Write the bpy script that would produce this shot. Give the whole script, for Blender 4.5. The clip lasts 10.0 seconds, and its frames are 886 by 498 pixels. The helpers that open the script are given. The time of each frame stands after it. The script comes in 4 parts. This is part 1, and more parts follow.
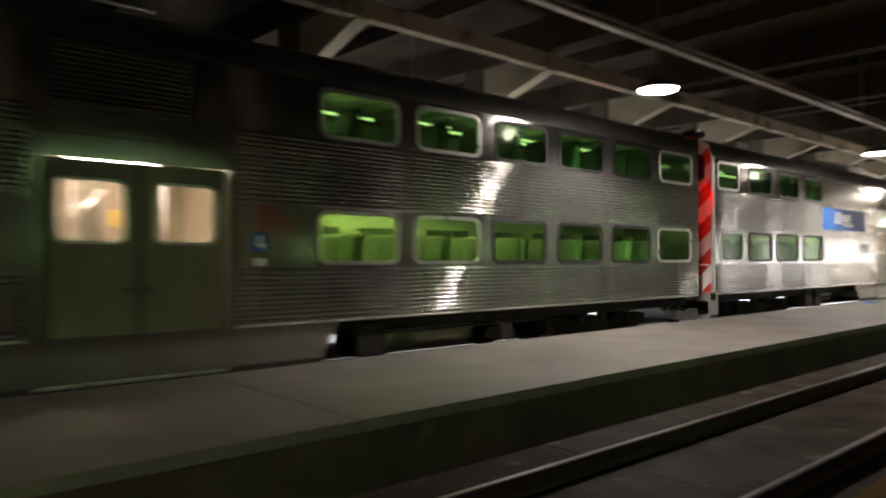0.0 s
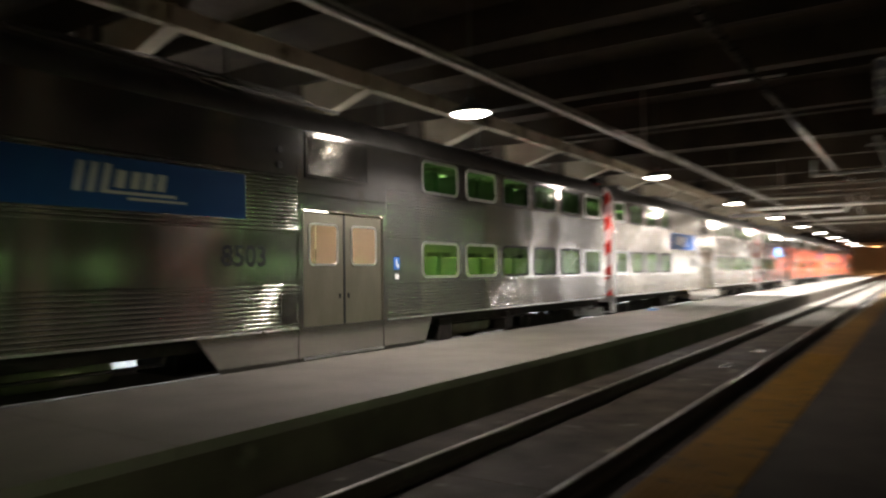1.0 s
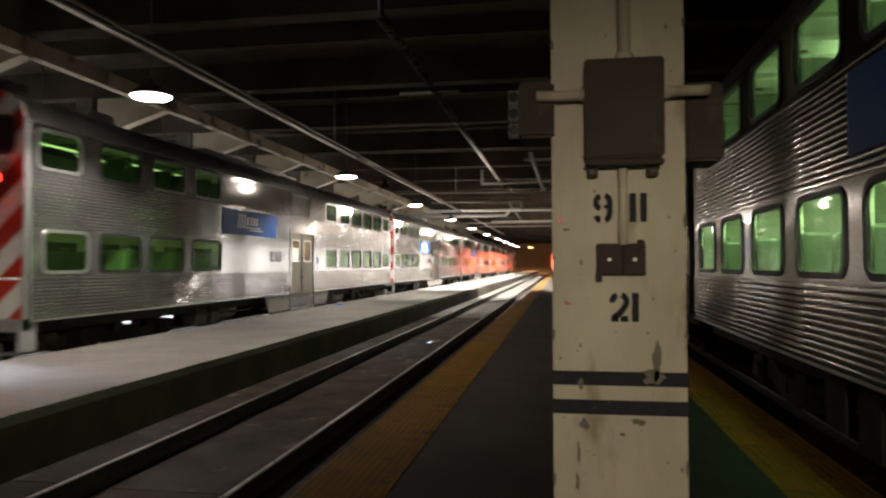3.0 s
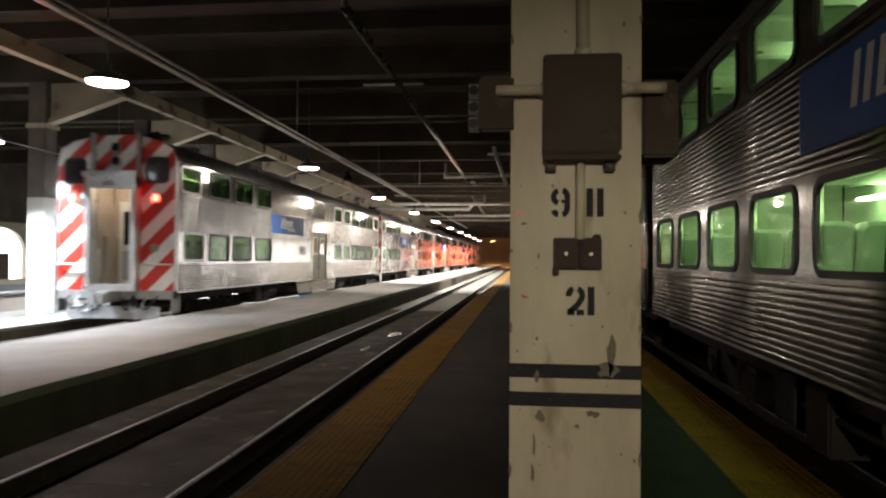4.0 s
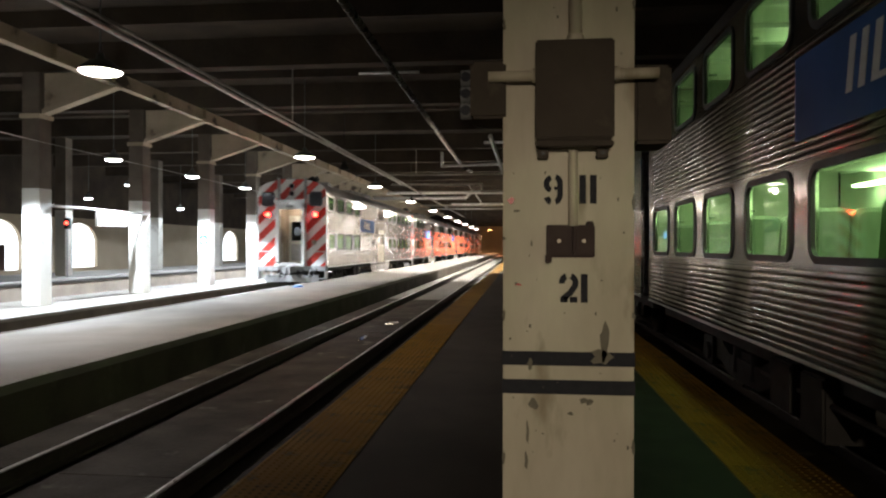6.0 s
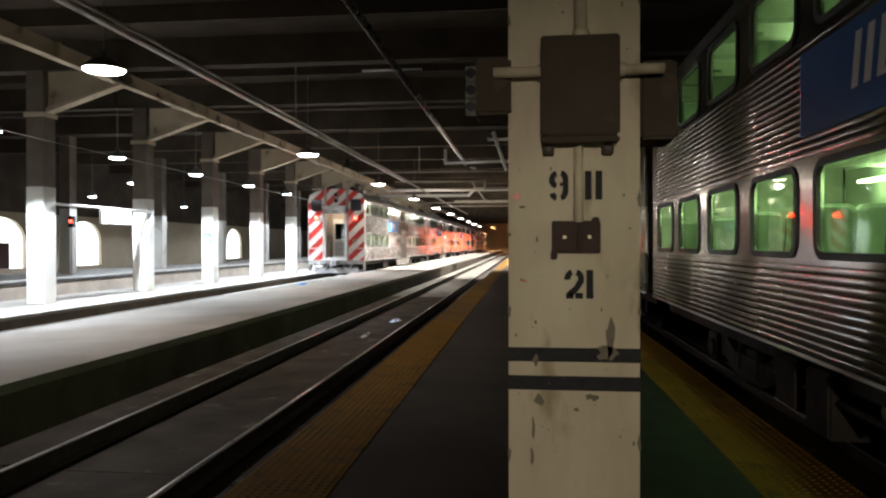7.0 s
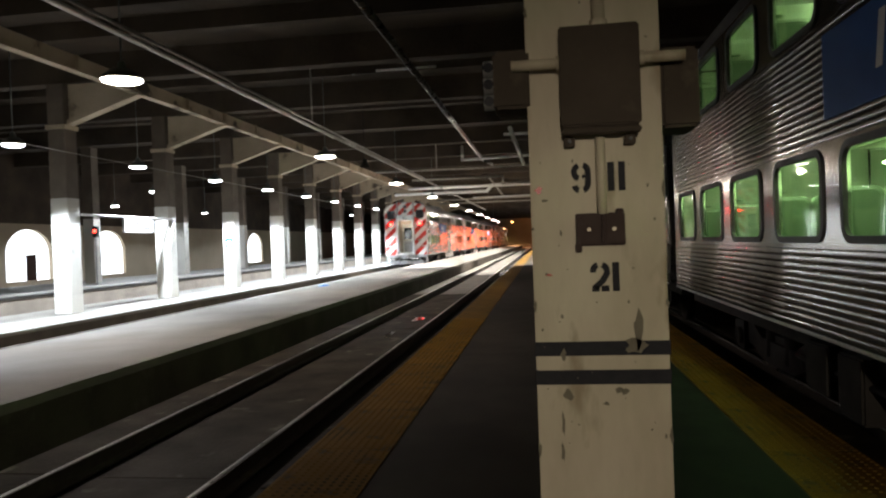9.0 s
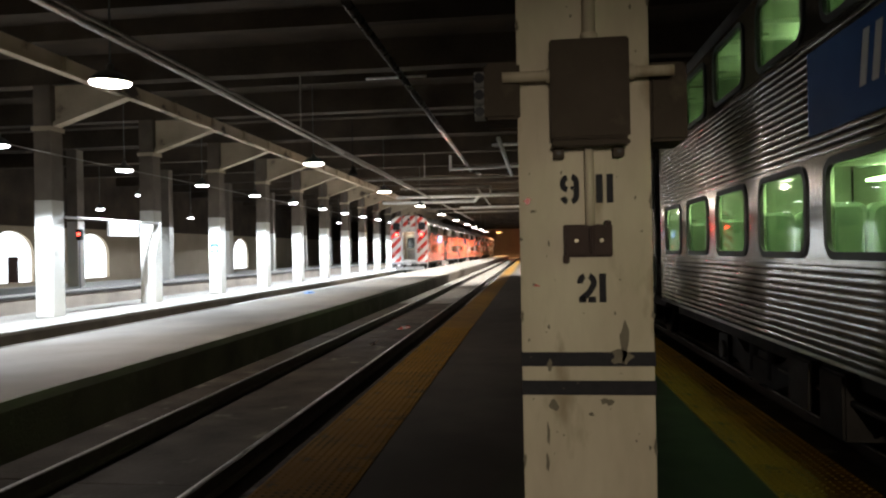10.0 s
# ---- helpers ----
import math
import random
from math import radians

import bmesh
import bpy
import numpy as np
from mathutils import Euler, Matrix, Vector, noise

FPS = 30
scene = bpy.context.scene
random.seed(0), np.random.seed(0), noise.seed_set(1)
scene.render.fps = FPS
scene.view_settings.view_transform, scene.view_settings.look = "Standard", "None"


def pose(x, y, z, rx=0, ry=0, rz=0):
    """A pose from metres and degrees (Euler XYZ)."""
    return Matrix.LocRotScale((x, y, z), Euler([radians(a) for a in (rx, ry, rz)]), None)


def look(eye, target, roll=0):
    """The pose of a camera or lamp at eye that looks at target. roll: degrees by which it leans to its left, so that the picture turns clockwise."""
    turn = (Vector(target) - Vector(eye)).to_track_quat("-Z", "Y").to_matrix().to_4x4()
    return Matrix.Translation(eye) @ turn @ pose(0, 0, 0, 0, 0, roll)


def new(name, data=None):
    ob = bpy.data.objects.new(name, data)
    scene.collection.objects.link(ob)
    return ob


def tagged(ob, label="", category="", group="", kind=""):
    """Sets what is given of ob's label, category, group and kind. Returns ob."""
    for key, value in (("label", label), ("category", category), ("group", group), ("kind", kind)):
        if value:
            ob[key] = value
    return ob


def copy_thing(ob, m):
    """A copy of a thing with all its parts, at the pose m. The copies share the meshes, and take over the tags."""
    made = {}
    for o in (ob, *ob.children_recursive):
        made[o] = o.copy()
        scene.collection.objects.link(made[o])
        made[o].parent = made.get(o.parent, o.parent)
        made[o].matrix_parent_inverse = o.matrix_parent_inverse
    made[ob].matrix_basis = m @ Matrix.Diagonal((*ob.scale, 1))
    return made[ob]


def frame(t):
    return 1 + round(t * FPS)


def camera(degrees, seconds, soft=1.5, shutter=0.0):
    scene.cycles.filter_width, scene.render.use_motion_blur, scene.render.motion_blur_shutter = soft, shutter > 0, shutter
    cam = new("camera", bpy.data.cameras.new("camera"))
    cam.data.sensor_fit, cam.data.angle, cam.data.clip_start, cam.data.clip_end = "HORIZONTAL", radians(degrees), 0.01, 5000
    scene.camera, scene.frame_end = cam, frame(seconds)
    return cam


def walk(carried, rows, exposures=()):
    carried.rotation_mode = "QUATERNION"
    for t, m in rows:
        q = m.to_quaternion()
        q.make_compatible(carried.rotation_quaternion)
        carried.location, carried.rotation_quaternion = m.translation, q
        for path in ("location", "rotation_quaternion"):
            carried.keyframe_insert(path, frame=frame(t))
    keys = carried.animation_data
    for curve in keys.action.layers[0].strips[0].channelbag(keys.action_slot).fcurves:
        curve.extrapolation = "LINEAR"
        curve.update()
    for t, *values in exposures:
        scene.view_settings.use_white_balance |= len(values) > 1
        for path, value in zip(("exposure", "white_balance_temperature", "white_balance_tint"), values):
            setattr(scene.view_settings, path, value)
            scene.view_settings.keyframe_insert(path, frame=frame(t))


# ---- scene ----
cam = camera(63.5, 10.0, 2.2, 1.0)
PATH = [
    (0, (-0.134, -0.495, 1.782), (-1.621, 0.842, 1.807), 0.0),
    (0.5, (-0.106, -0.593, 1.775), (-1.433, 0.902, 1.821), -0.65),
    (1, (-0.085, -0.626, 1.785), (-1.189, 1.04, 1.852), -0.8),
    (1.5, (-0.04, -0.637, 1.818), (-0.87, 1.181, 1.893), -0.5),
    (2, (-0.013, -0.62, 1.815), (-0.615, 1.286, 1.879), -0.35),
    (2.5, (0.003, -0.611, 1.812), (-0.424, 1.342, 1.861), -0.3),
    (3, (0.012, -0.609, 1.81), (-0.312, 1.364, 1.855), -0.2),
    (4.5, (0.037, -0.604, 1.805), (-0.173, 1.385, 1.82), 0.5),
    (5, (0.042, -0.6, 1.802), (-0.182, 1.387, 1.808), 0.3),
    (5.5, (0.048, -0.591, 1.804), (-0.164, 1.398, 1.805), 0.1),
    (7, (0.039, -0.592, 1.8), (-0.185, 1.395, 1.788), -0.1),
    (7.5, (0.028, -0.587, 1.798), (-0.178, 1.402, 1.787), -0.3),
    (8, (0.023, -0.58, 1.802), (-0.158, 1.412, 1.797), -0.5),
    (8.5, (0.026, -0.585, 1.802), (-0.188, 1.404, 1.797), -1.7),
    (9, (0.024, -0.578, 1.801), (-0.255, 1.403, 1.782), -2.1),
    (9.5, (0.02, -0.583, 1.796), (-0.242, 1.4, 1.784), -1.3),
    (10, (0.018, -0.587, 1.799), (-0.223, 1.398, 1.805), -1.1),
]
walk(cam, [(t, look(eye, target, roll)) for t, eye, target, roll in PATH],
     [(t, stops, 6400, 11) for t, stops in ((0, 0.42), (0.5, 0.36), (1, 0.32), (2, 0.2), (3, 0.17), (4.5, 0.2), (5.5, 0.12), (7.5, 0.08), (8.5, 0.06), (9, -0.02), (10, -0.05))])


# the train that leaves: its rear end along the track, second by second
TRAIN_X = -9.825
RUN = [(0, -9.95), (0.3, -8.02), (1, -3.55), (2, 2.9), (3, 9.43), (4.4, 18.5), (5.5, 26.2), (7.5, 39.9), (9, 50.4), (10, 57.6)]

# ---- light ----
world = bpy.data.worlds.new("world")
scene.world = world
world.use_nodes = True
world.node_tree.nodes["Background"].inputs[0].default_value = (0.5, 0.6, 1.0, 1)
world.node_tree.nodes["Background"].inputs[1].default_value = 0.002


# ---- materials ----
def mat(name, c1, c2=None, rough=0.6, metal=0.0, scale=6.0, bump=0.0, fine=60.0, stain=None, stain_at=0.62, stain_scale=1.2, rough_var=0.08, stretch=(1, 1, 1), vary=0.0, coat=0.0, spec=0.5):
    """Base colour c1 to c2 by broad noise, stains with a shape of their own, fine relief."""
    m = bpy.data.materials.new(name)
    m.use_nodes = True
    n, l = m.node_tree.nodes, m.node_tree.links
    b = n["Principled BSDF"]
    b.inputs["Metallic"].default_value = metal
    b.inputs["Coat Weight"].default_value = coat
    b.inputs["Specular IOR Level"].default_value = spec
    tc = n.new("ShaderNodeTexCoord")
    mp = n.new("ShaderNodeMapping")
    mp.inputs["Scale"].default_value = stretch
    l.new(tc.outputs["Object"], mp.inputs["Vector"])
    n1 = n.new("ShaderNodeTexNoise")
    n1.inputs["Scale"].default_value, n1.inputs["Detail"].default_value = scale, 6
    l.new(mp.outputs[0], n1.inputs["Vector"])
    n2 = n.new("ShaderNodeTexNoise")
    n2.inputs["Scale"].default_value, n2.inputs["Detail"].default_value = fine, 3
    l.new(mp.outputs[0], n2.inputs["Vector"])
    mix = n.new("ShaderNodeMix")
    mix.data_type = "RGBA"
    c2 = c2 or tuple(v * 0.75 for v in c1)
    mix.inputs["A"].default_value, mix.inputs["B"].default_value = (*c1, 1), (*c2, 1)
    add = n.new("ShaderNodeMath")
    add.operation = "MULTIPLY_ADD"
    add.inputs[1].default_value = 0.35
    l.new(n2.outputs[0], add.inputs[0])
    sub = n.new("ShaderNodeMath")
    sub.operation = "MULTIPLY_ADD"
    sub.inputs[1].default_value, sub.inputs[2].default_value = 1.6, -0.48
    l.new(n1.outputs[0], sub.inputs[0])
    l.new(sub.outputs[0], add.inputs[2])
    l.new(add.outputs[0], mix.inputs["Factor"])
    out = mix.outputs["Result"]
    if vary:
        oi = n.new("ShaderNodeObjectInfo")
        hs = n.new("ShaderNodeHueSaturation")
        vr = n.new("ShaderNodeMapRange")
        vr.inputs["To Min"].default_value, vr.inputs["To Max"].default_value = 1 - vary, 1 + vary
        l.new(oi.outputs["Random"], vr.inputs["Value"])
        l.new(vr.outputs[0], hs.inputs["Value"])
        l.new(out, hs.inputs["Color"])
        out = hs.outputs[0]
    if stain:
        n3 = n.new("ShaderNodeTexNoise")
        n3.inputs["Scale"].default_value, n3.inputs["Detail"].default_value = stain_scale, 8
        l.new(mp.outputs[0], n3.inputs["Vector"])
        rp = n.new("ShaderNodeMapRange")
        rp.inputs["From Min"].default_value, rp.inputs["From Max"].default_value = stain_at, stain_at + 0.08
        l.new(n3.outputs[0], rp.inputs["Value"])
        mx = n.new("ShaderNodeMix")
        mx.data_type = "RGBA"
        mx.inputs["B"].default_value = (*stain, 1)
        l.new(rp.outputs[0], mx.inputs["Factor"])
        l.new(out, mx.inputs["A"])
        out = mx.outputs["Result"]
    l.new(out, b.inputs["Base Color"])
    rr = n.new("ShaderNodeMapRange")
    rr.inputs["To Min"].default_value, rr.inputs["To Max"].default_value = max(0.02, rough - rough_var), min(1, rough + rough_var)
    l.new(n1.outputs[0], rr.inputs["Value"])
    l.new(rr.outputs[0], b.inputs["Roughness"])
    if bump:
        bp = n.new("ShaderNodeBump")
        bp.inputs["Strength"].default_value, bp.inputs["Distance"].default_value = bump, 0.01
        l.new(n2.outputs[0], bp.inputs["Height"])
        l.new(bp.outputs[0], b.inputs["Normal"])
    return m


def glow(name, c, strength):
    m = bpy.data.materials.new(name)
    m.use_nodes = True
    b = m.node_tree.nodes["Principled BSDF"]
    b.inputs["Base Color"].default_value = (*c, 1)
    b.inputs["Emission Color"].default_value = (*c, 1)
    b.inputs["Emission Strength"].default_value = strength
    return m


def tint_glass(name, c, gloss=0.06, rough=0.03):
    m = bpy.data.materials.new(name)
    m.use_nodes = True
    n, l = m.node_tree.nodes, m.node_tree.links
    n.remove(n["Principled BSDF"])
    tr, gl, mx, lw = n.new("ShaderNodeBsdfTransparent"), n.new("ShaderNodeBsdfGlossy"), n.new("ShaderNodeMixShader"), n.new("ShaderNodeLayerWeight")
    pw, fr = n.new("ShaderNodeMath"), n.new("ShaderNodeMath")
    tr.inputs[0].default_value = (*c, 1)
    gl.inputs["Roughness"].default_value = rough
    lw.inputs[0].default_value = 0.5
    pw.operation, fr.operation = "POWER", "MULTIPLY_ADD"
    pw.inputs[1].default_value = 5.0
    fr.inputs[1].default_value, fr.inputs[2].default_value = 0.5, gloss
    l.new(lw.outputs["Facing"], pw.inputs[0])
    l.new(pw.outputs[0], fr.inputs[0])
    l.new(fr.outputs[0], mx.inputs[0])
    l.new(tr.outputs[0], mx.inputs[1])
    l.new(gl.outputs[0], mx.inputs[2])
    l.new(mx.outputs[0], n["Material Output"].inputs["Surface"])
    return m


STEEL = mat("stainless_steel", (0.48, 0.465, 0.445), (0.33, 0.318, 0.30), 0.11, 0.91, 1.2, 0.0, 2.5, stain=(0.33, 0.30, 0.26), stain_at=0.68, stretch=(1, 0.5, 2.5), rough_var=0.05)
STEEL_FLAT = mat("brushed_steel_panel", (0.48, 0.465, 0.445), (0.33, 0.318, 0.30), 0.13, 0.91, 0.9, 0.04, 2.0, stain=(0.33, 0.29, 0.24), stain_at=0.64, stretch=(1, 1, 0.5), rough_var=0.06)
DOOR_STEEL = mat("grimy_door_steel", (0.27, 0.25, 0.195), (0.17, 0.155, 0.115), 0.42, 0.75, 2.0, 0.05, 40, stretch=(1, 1, 0.4))
ALU = mat("aluminium_trim", (0.75, 0.75, 0.73), (0.6, 0.6, 0.58), 0.3, 0.9, 4)
RUBBER = mat("black_rubber", (0.012, 0.012, 0.012), rough=0.5)
UNDER = mat("dirty_underframe", (0.035, 0.03, 0.026), (0.016, 0.014, 0.012), 0.75, 0.2, 5, 0.4, spec=0.15)
TANK = mat("dusty_tank_paint", (0.36, 0.32, 0.24), (0.22, 0.19, 0.14), 0.6, 0.2, 3, 0.2)
ROOF = mat("sooty_roof_steel", (0.30, 0.29, 0.28), (0.16, 0.15, 0.14), 0.4, 0.8, 1.5, 0.1)
BLUE = mat("blue_sign_panel", (0.024, 0.108, 0.35), (0.02, 0.09, 0.29), 0.5, 0, 2, spec=0.2)
WHITE = mat("white_paint", (0.8, 0.8, 0.78), (0.68, 0.67, 0.64), 0.45, 0, 5)
RED = mat("red_stripe_paint", (0.55, 0.035, 0.018), (0.45, 0.03, 0.016), 0.4, 0, 5)
BLACKPAINT = mat("black_stencil_paint", (0.010, 0.010, 0.014), (0.024, 0.022, 0.026), 0.65, 0, 25, spec=0.2)
GREY_CAST = mat("grey_cast_metal", (0.42, 0.42, 0.41), (0.26, 0.26, 0.25), 0.5, 0.5, 8, 0.2)
SEAT = mat("grey_green_vinyl", (0.20, 0.235, 0.19), (0.15, 0.18, 0.145), 0.45, 0, 3, 0.1, vary=0.2)
INNER = mat("cream_interior_laminate", (0.60, 0.62, 0.54), (0.5, 0.52, 0.45), 0.5, 0, 3)
TAN = mat("tan_vestibule_panel", (0.36, 0.30, 0.23), (0.27, 0.22, 0.165), 0.5, 0, 3)
LINO = mat("dark_floor_lino", (0.07, 0.07, 0.065), rough=0.5)
GLASS_LOW = tint_glass("green_window_glass", (0.60, 0.76, 0.50), 0.03, 0.1)
GLASS_UP = tint_glass("dark_green_window_glass", (0.50, 0.70, 0.46), 0.03, 0.1)
GLASS_STILL = tint_glass("light_green_window_glass", (0.73, 0.93, 0.66), 0.035)
GLASS_DOOR = tint_glass("clear_door_glass", (0.93, 0.9, 0.85))
GLASS_DARK = tint_glass("dark_cab_glass", (0.05, 0.05, 0.05))
LIGHT_STRIP = glow("fluorescent_tube_cover", (0.95, 1.0, 0.78), 15.0)
LIGHT_YELLOW = glow("yellowish_tube_cover", (1.0, 0.95, 0.4), 16.0)
LIGHT_DIM = glow("dim_fluorescent_tube_cover", (1.0, 1.0, 0.6), 1.7)
LIGHT_WARM = glow("warm_vestibule_light", (1.0, 0.84, 0.70), 20.0)
VEST = glow("dim_vestibule_light", (1.0, 0.82, 0.66), 22.0)
MARKER = glow("red_marker_lens", (1.0, 0.005, 0.0025), 170.0)
# lighter base colour stands in for the interior mirrored in this glass
FAR_GLASS = mat("dim_far_window_glass", (0.11, 0.13, 0.10), rough=0.15)
SIGNAL_RED = glow("small_red_signal_lens", (1.0, 0.05, 0.03), 10.0)
HEAD = mat("unlit_headlight_lens", (0.03, 0.03, 0.035), rough=0.1)
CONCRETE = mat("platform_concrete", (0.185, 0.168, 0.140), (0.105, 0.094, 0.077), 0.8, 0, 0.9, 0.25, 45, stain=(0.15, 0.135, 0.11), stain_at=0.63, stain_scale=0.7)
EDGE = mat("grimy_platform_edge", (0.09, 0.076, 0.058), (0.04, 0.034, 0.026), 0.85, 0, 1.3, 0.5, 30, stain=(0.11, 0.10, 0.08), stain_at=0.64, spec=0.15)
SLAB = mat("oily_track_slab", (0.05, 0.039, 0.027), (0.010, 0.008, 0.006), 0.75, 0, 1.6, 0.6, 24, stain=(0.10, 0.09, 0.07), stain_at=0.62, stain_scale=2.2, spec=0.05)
BED = mat("black_trackbed", (0.022, 0.02, 0.017), (0.04, 0.036, 0.03), 0.9, 0, 3, 0.5, 25, spec=0.1)
ASPHALT = mat("dark_platform_asphalt", (0.055, 0.044, 0.033), (0.03, 0.025, 0.019), 0.85, 0, 1.4, 0.35, 120, spec=0.15)
GREENFLOOR = mat("green_floor_paint", (0.020, 0.025, 0.017), (0.013, 0.016, 0.012), 0.75, 0, 3, 0.2, spec=0.1)
YELLOW = mat("worn_yellow_tactile", (0.20, 0.10, 0.010), (0.11, 0.056, 0.008), 0.8, 0, 1.6, 0.2, 60, stain=(0.075, 0.05, 0.016), stain_at=0.54, stain_scale=2.5, vary=0.1, spec=0.08)
RAIL_TOP = mat("polished_rail_head", (0.42, 0.40, 0.37), (0.28, 0.26, 0.24), 0.3, 1.0, 8)
RAIL_SIDE = mat("rusty_rail_web", (0.045, 0.03, 0.02), (0.025, 0.018, 0.013), 0.8, 0.2, 8, 0.3)
CREAM = mat("cream_column_paint", (0.62, 0.55, 0.42), (0.40, 0.34, 0.245), 0.55, 0, 3.2, 0.3, 26, stain=(0.31, 0.25, 0.165), stain_at=0.58, stain_scale=4.5, stretch=(1, 1, 0.35), spec=0.2)
BARE = mat("bare_scraped_concrete", (0.20, 0.175, 0.125), (0.13, 0.11, 0.08), 0.8, 0, 14, 0.4)
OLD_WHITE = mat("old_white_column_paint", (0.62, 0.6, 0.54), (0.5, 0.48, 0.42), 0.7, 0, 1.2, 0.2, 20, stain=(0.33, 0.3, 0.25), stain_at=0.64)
BEAM = mat("dusty_cream_beam", (0.56, 0.46, 0.33), (0.36, 0.29, 0.2), 0.8, 0, 1.2, 0.3, 20, stain=(0.1, 0.08, 0.06), stain_at=0.6)
DARK_CONCRETE = mat("dark_concrete", (0.17, 0.135, 0.1), (0.09, 0.072, 0.055), 0.85, 0, 1.4, 0.3, 20)
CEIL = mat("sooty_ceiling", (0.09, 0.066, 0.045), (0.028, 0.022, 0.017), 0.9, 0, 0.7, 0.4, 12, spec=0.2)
PIPE_DARK = mat("dark_shiny_pipe", (0.12, 0.11, 0.10), (0.07, 0.064, 0.058), 0.28, 0.85, 6, 0.1)
PIPE = mat("dusty_pipe", (0.40, 0.37, 0.33), (0.25, 0.228, 0.195), 0.45, 0.4, 6, 0.15)
BOXPAINT = mat("grey_brown_box_enamel", (0.07, 0.054, 0.04), (0.045, 0.035, 0.026), 0.6, 0.0, 4, 0.1, 40, spec=0.08, stain=(0.085, 0.068, 0.05), stain_at=0.6, stain_scale=6)
BROWN = mat("dark_red_brown_enamel", (0.045, 0.022, 0.016), (0.03, 0.016, 0.012), 0.5, 0.0, 10, 0.1, spec=0.12)
SCREW = mat("worn_brass_screw", (0.42, 0.36, 0.28), rough=0.5, metal=0.9)
WALLGREY = mat("grey_station_wall", (0.3, 0.28, 0.25), (0.2, 0.185, 0.16), 0.85, 0, 0.6, 0.3, 15)
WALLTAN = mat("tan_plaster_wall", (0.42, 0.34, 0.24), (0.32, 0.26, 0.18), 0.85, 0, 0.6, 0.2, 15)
ARCH = glow("lit_frosted_arch_glass", (0.9, 0.95, 1.0), 3.0)
ARCH_BRIGHT = glow("bright_opening_glass", (1.0, 0.97, 0.92), 5.6)
RED_GLOW = glow("red_lit_panel", (1.0, 0.16, 0.07), 10.0)
DOME = mat("enamel_lamp_dome", (0.12, 0.13, 0.12), rough=0.4, metal=0.3)
LAMP_DISC = glow("lamp_lens", (1.0, 0.92, 0.83), 28.0)
LAMP_COOL = glow("cool_lamp_lens", (0.9, 0.96, 1.0), 30.0)
LAMP_ORANGE = glow("orange_lamp_lens", (1.0, 0.5, 0.15), 25.0)
PUDDLE = mat("shallow_water_film", (0.03, 0.028, 0.024), rough=0.06, rough_var=0.03, coat=1.0)
YELLOW_NOTE = mat("yellow_paper", (0.7, 0.5, 0.12), rough=0.6)
RAG = mat("blue_plastic", (0.05, 0.16, 0.4), rough=0.4)


# ---- mesh helpers ----
def box(bm, x0, x1, y0, y1, z0, z1):
    v = [bm.verts.new(p) for p in ((x0, y0, z0), (x1, y0, z0), (x1, y1, z0), (x0, y1, z0), (x0, y0, z1), (x1, y0, z1), (x1, y1, z1), (x0, y1, z1))]
    for f in ((3, 2, 1, 0), (4, 5, 6, 7), (0, 1, 5, 4), (1, 2, 6, 5), (2, 3, 7, 6), (3, 0, 4, 7)):
        bm.faces.new([v[i] for i in f])


def tube(bm, a, b, r, n=10, r2=None, caps=True):
    a, b = Vector(a), Vector(b)
    q = (b - a).to_track_quat("Z", "Y")
    rings = []
    for p, rad in ((a, r), (b, r if r2 is None else r2)):
        rings.append([bm.verts.new(p + q @ Vector((rad * math.cos(2 * math.pi * i / n), rad * math.sin(2 * math.pi * i / n), 0))) for i in range(n)])
    for i in range(n):
        f = bm.faces.new((rings[0][i], rings[0][(i + 1) % n], rings[1][(i + 1) % n], rings[1][i]))
        f.smooth = True
    if caps:
        bm.faces.new(rings[0][::-1])
        bm.faces.new(rings[1])


def pipe_run(bm, pts, r, n=10):
    for a, b in zip(pts, pts[1:]):
        tube(bm, a, b, r, n)
    for p in pts[1:-1]:
        bmesh.ops.create_uvsphere(bm, u_segments=n, v_segments=6, radius=r * 1.12, matrix=Matrix.Translation(p))


def lathe(bm, profile, n=24):
    rings = [[bm.verts.new((r * math.cos(2 * math.pi * i / n), r * math.sin(2 * math.pi * i / n), z)) for i in range(n)] for r, z in profile]
    for a, b in zip(rings, rings[1:]):
        for i in range(n):
            f = bm.faces.new((a[i], a[(i + 1) % n], b[(i + 1) % n], b[i]))
            f.smooth = True


def prism(bm, outline, axis, a0, a1):
    """A polygon of two coordinates, extruded along the third axis from a0 to a1."""
    def at(p, a):
        return {"x": (a, p[0], p[1]), "y": (p[0], a, p[1]), "z": (p[0], p[1], a)}[axis]
    lo, hi = [bm.verts.new(at(p, a0)) for p in outline], [bm.verts.new(at(p, a1)) for p in outline]
    bm.faces.new(lo[::-1])
    bm.faces.new(hi)
    for i in range(len(outline)):
        j = (i + 1) % len(outline)
        bm.faces.new((lo[i], lo[j], hi[j], hi[i]))


def round_rect(s0, s1, z0, z1, r, n=5):
    pts = []
    for cx, cz, a0 in ((s1 - r, z1 - r, 0), (s0 + r, z1 - r, 90), (s0 + r, z0 + r, 180), (s1 - r, z0 + r, 270)):
        for i in range(n + 1):
            a = radians(a0 + 90 * i / n)
            pts.append((cx + r * math.cos(a), cz + r * math.sin(a)))
    return pts


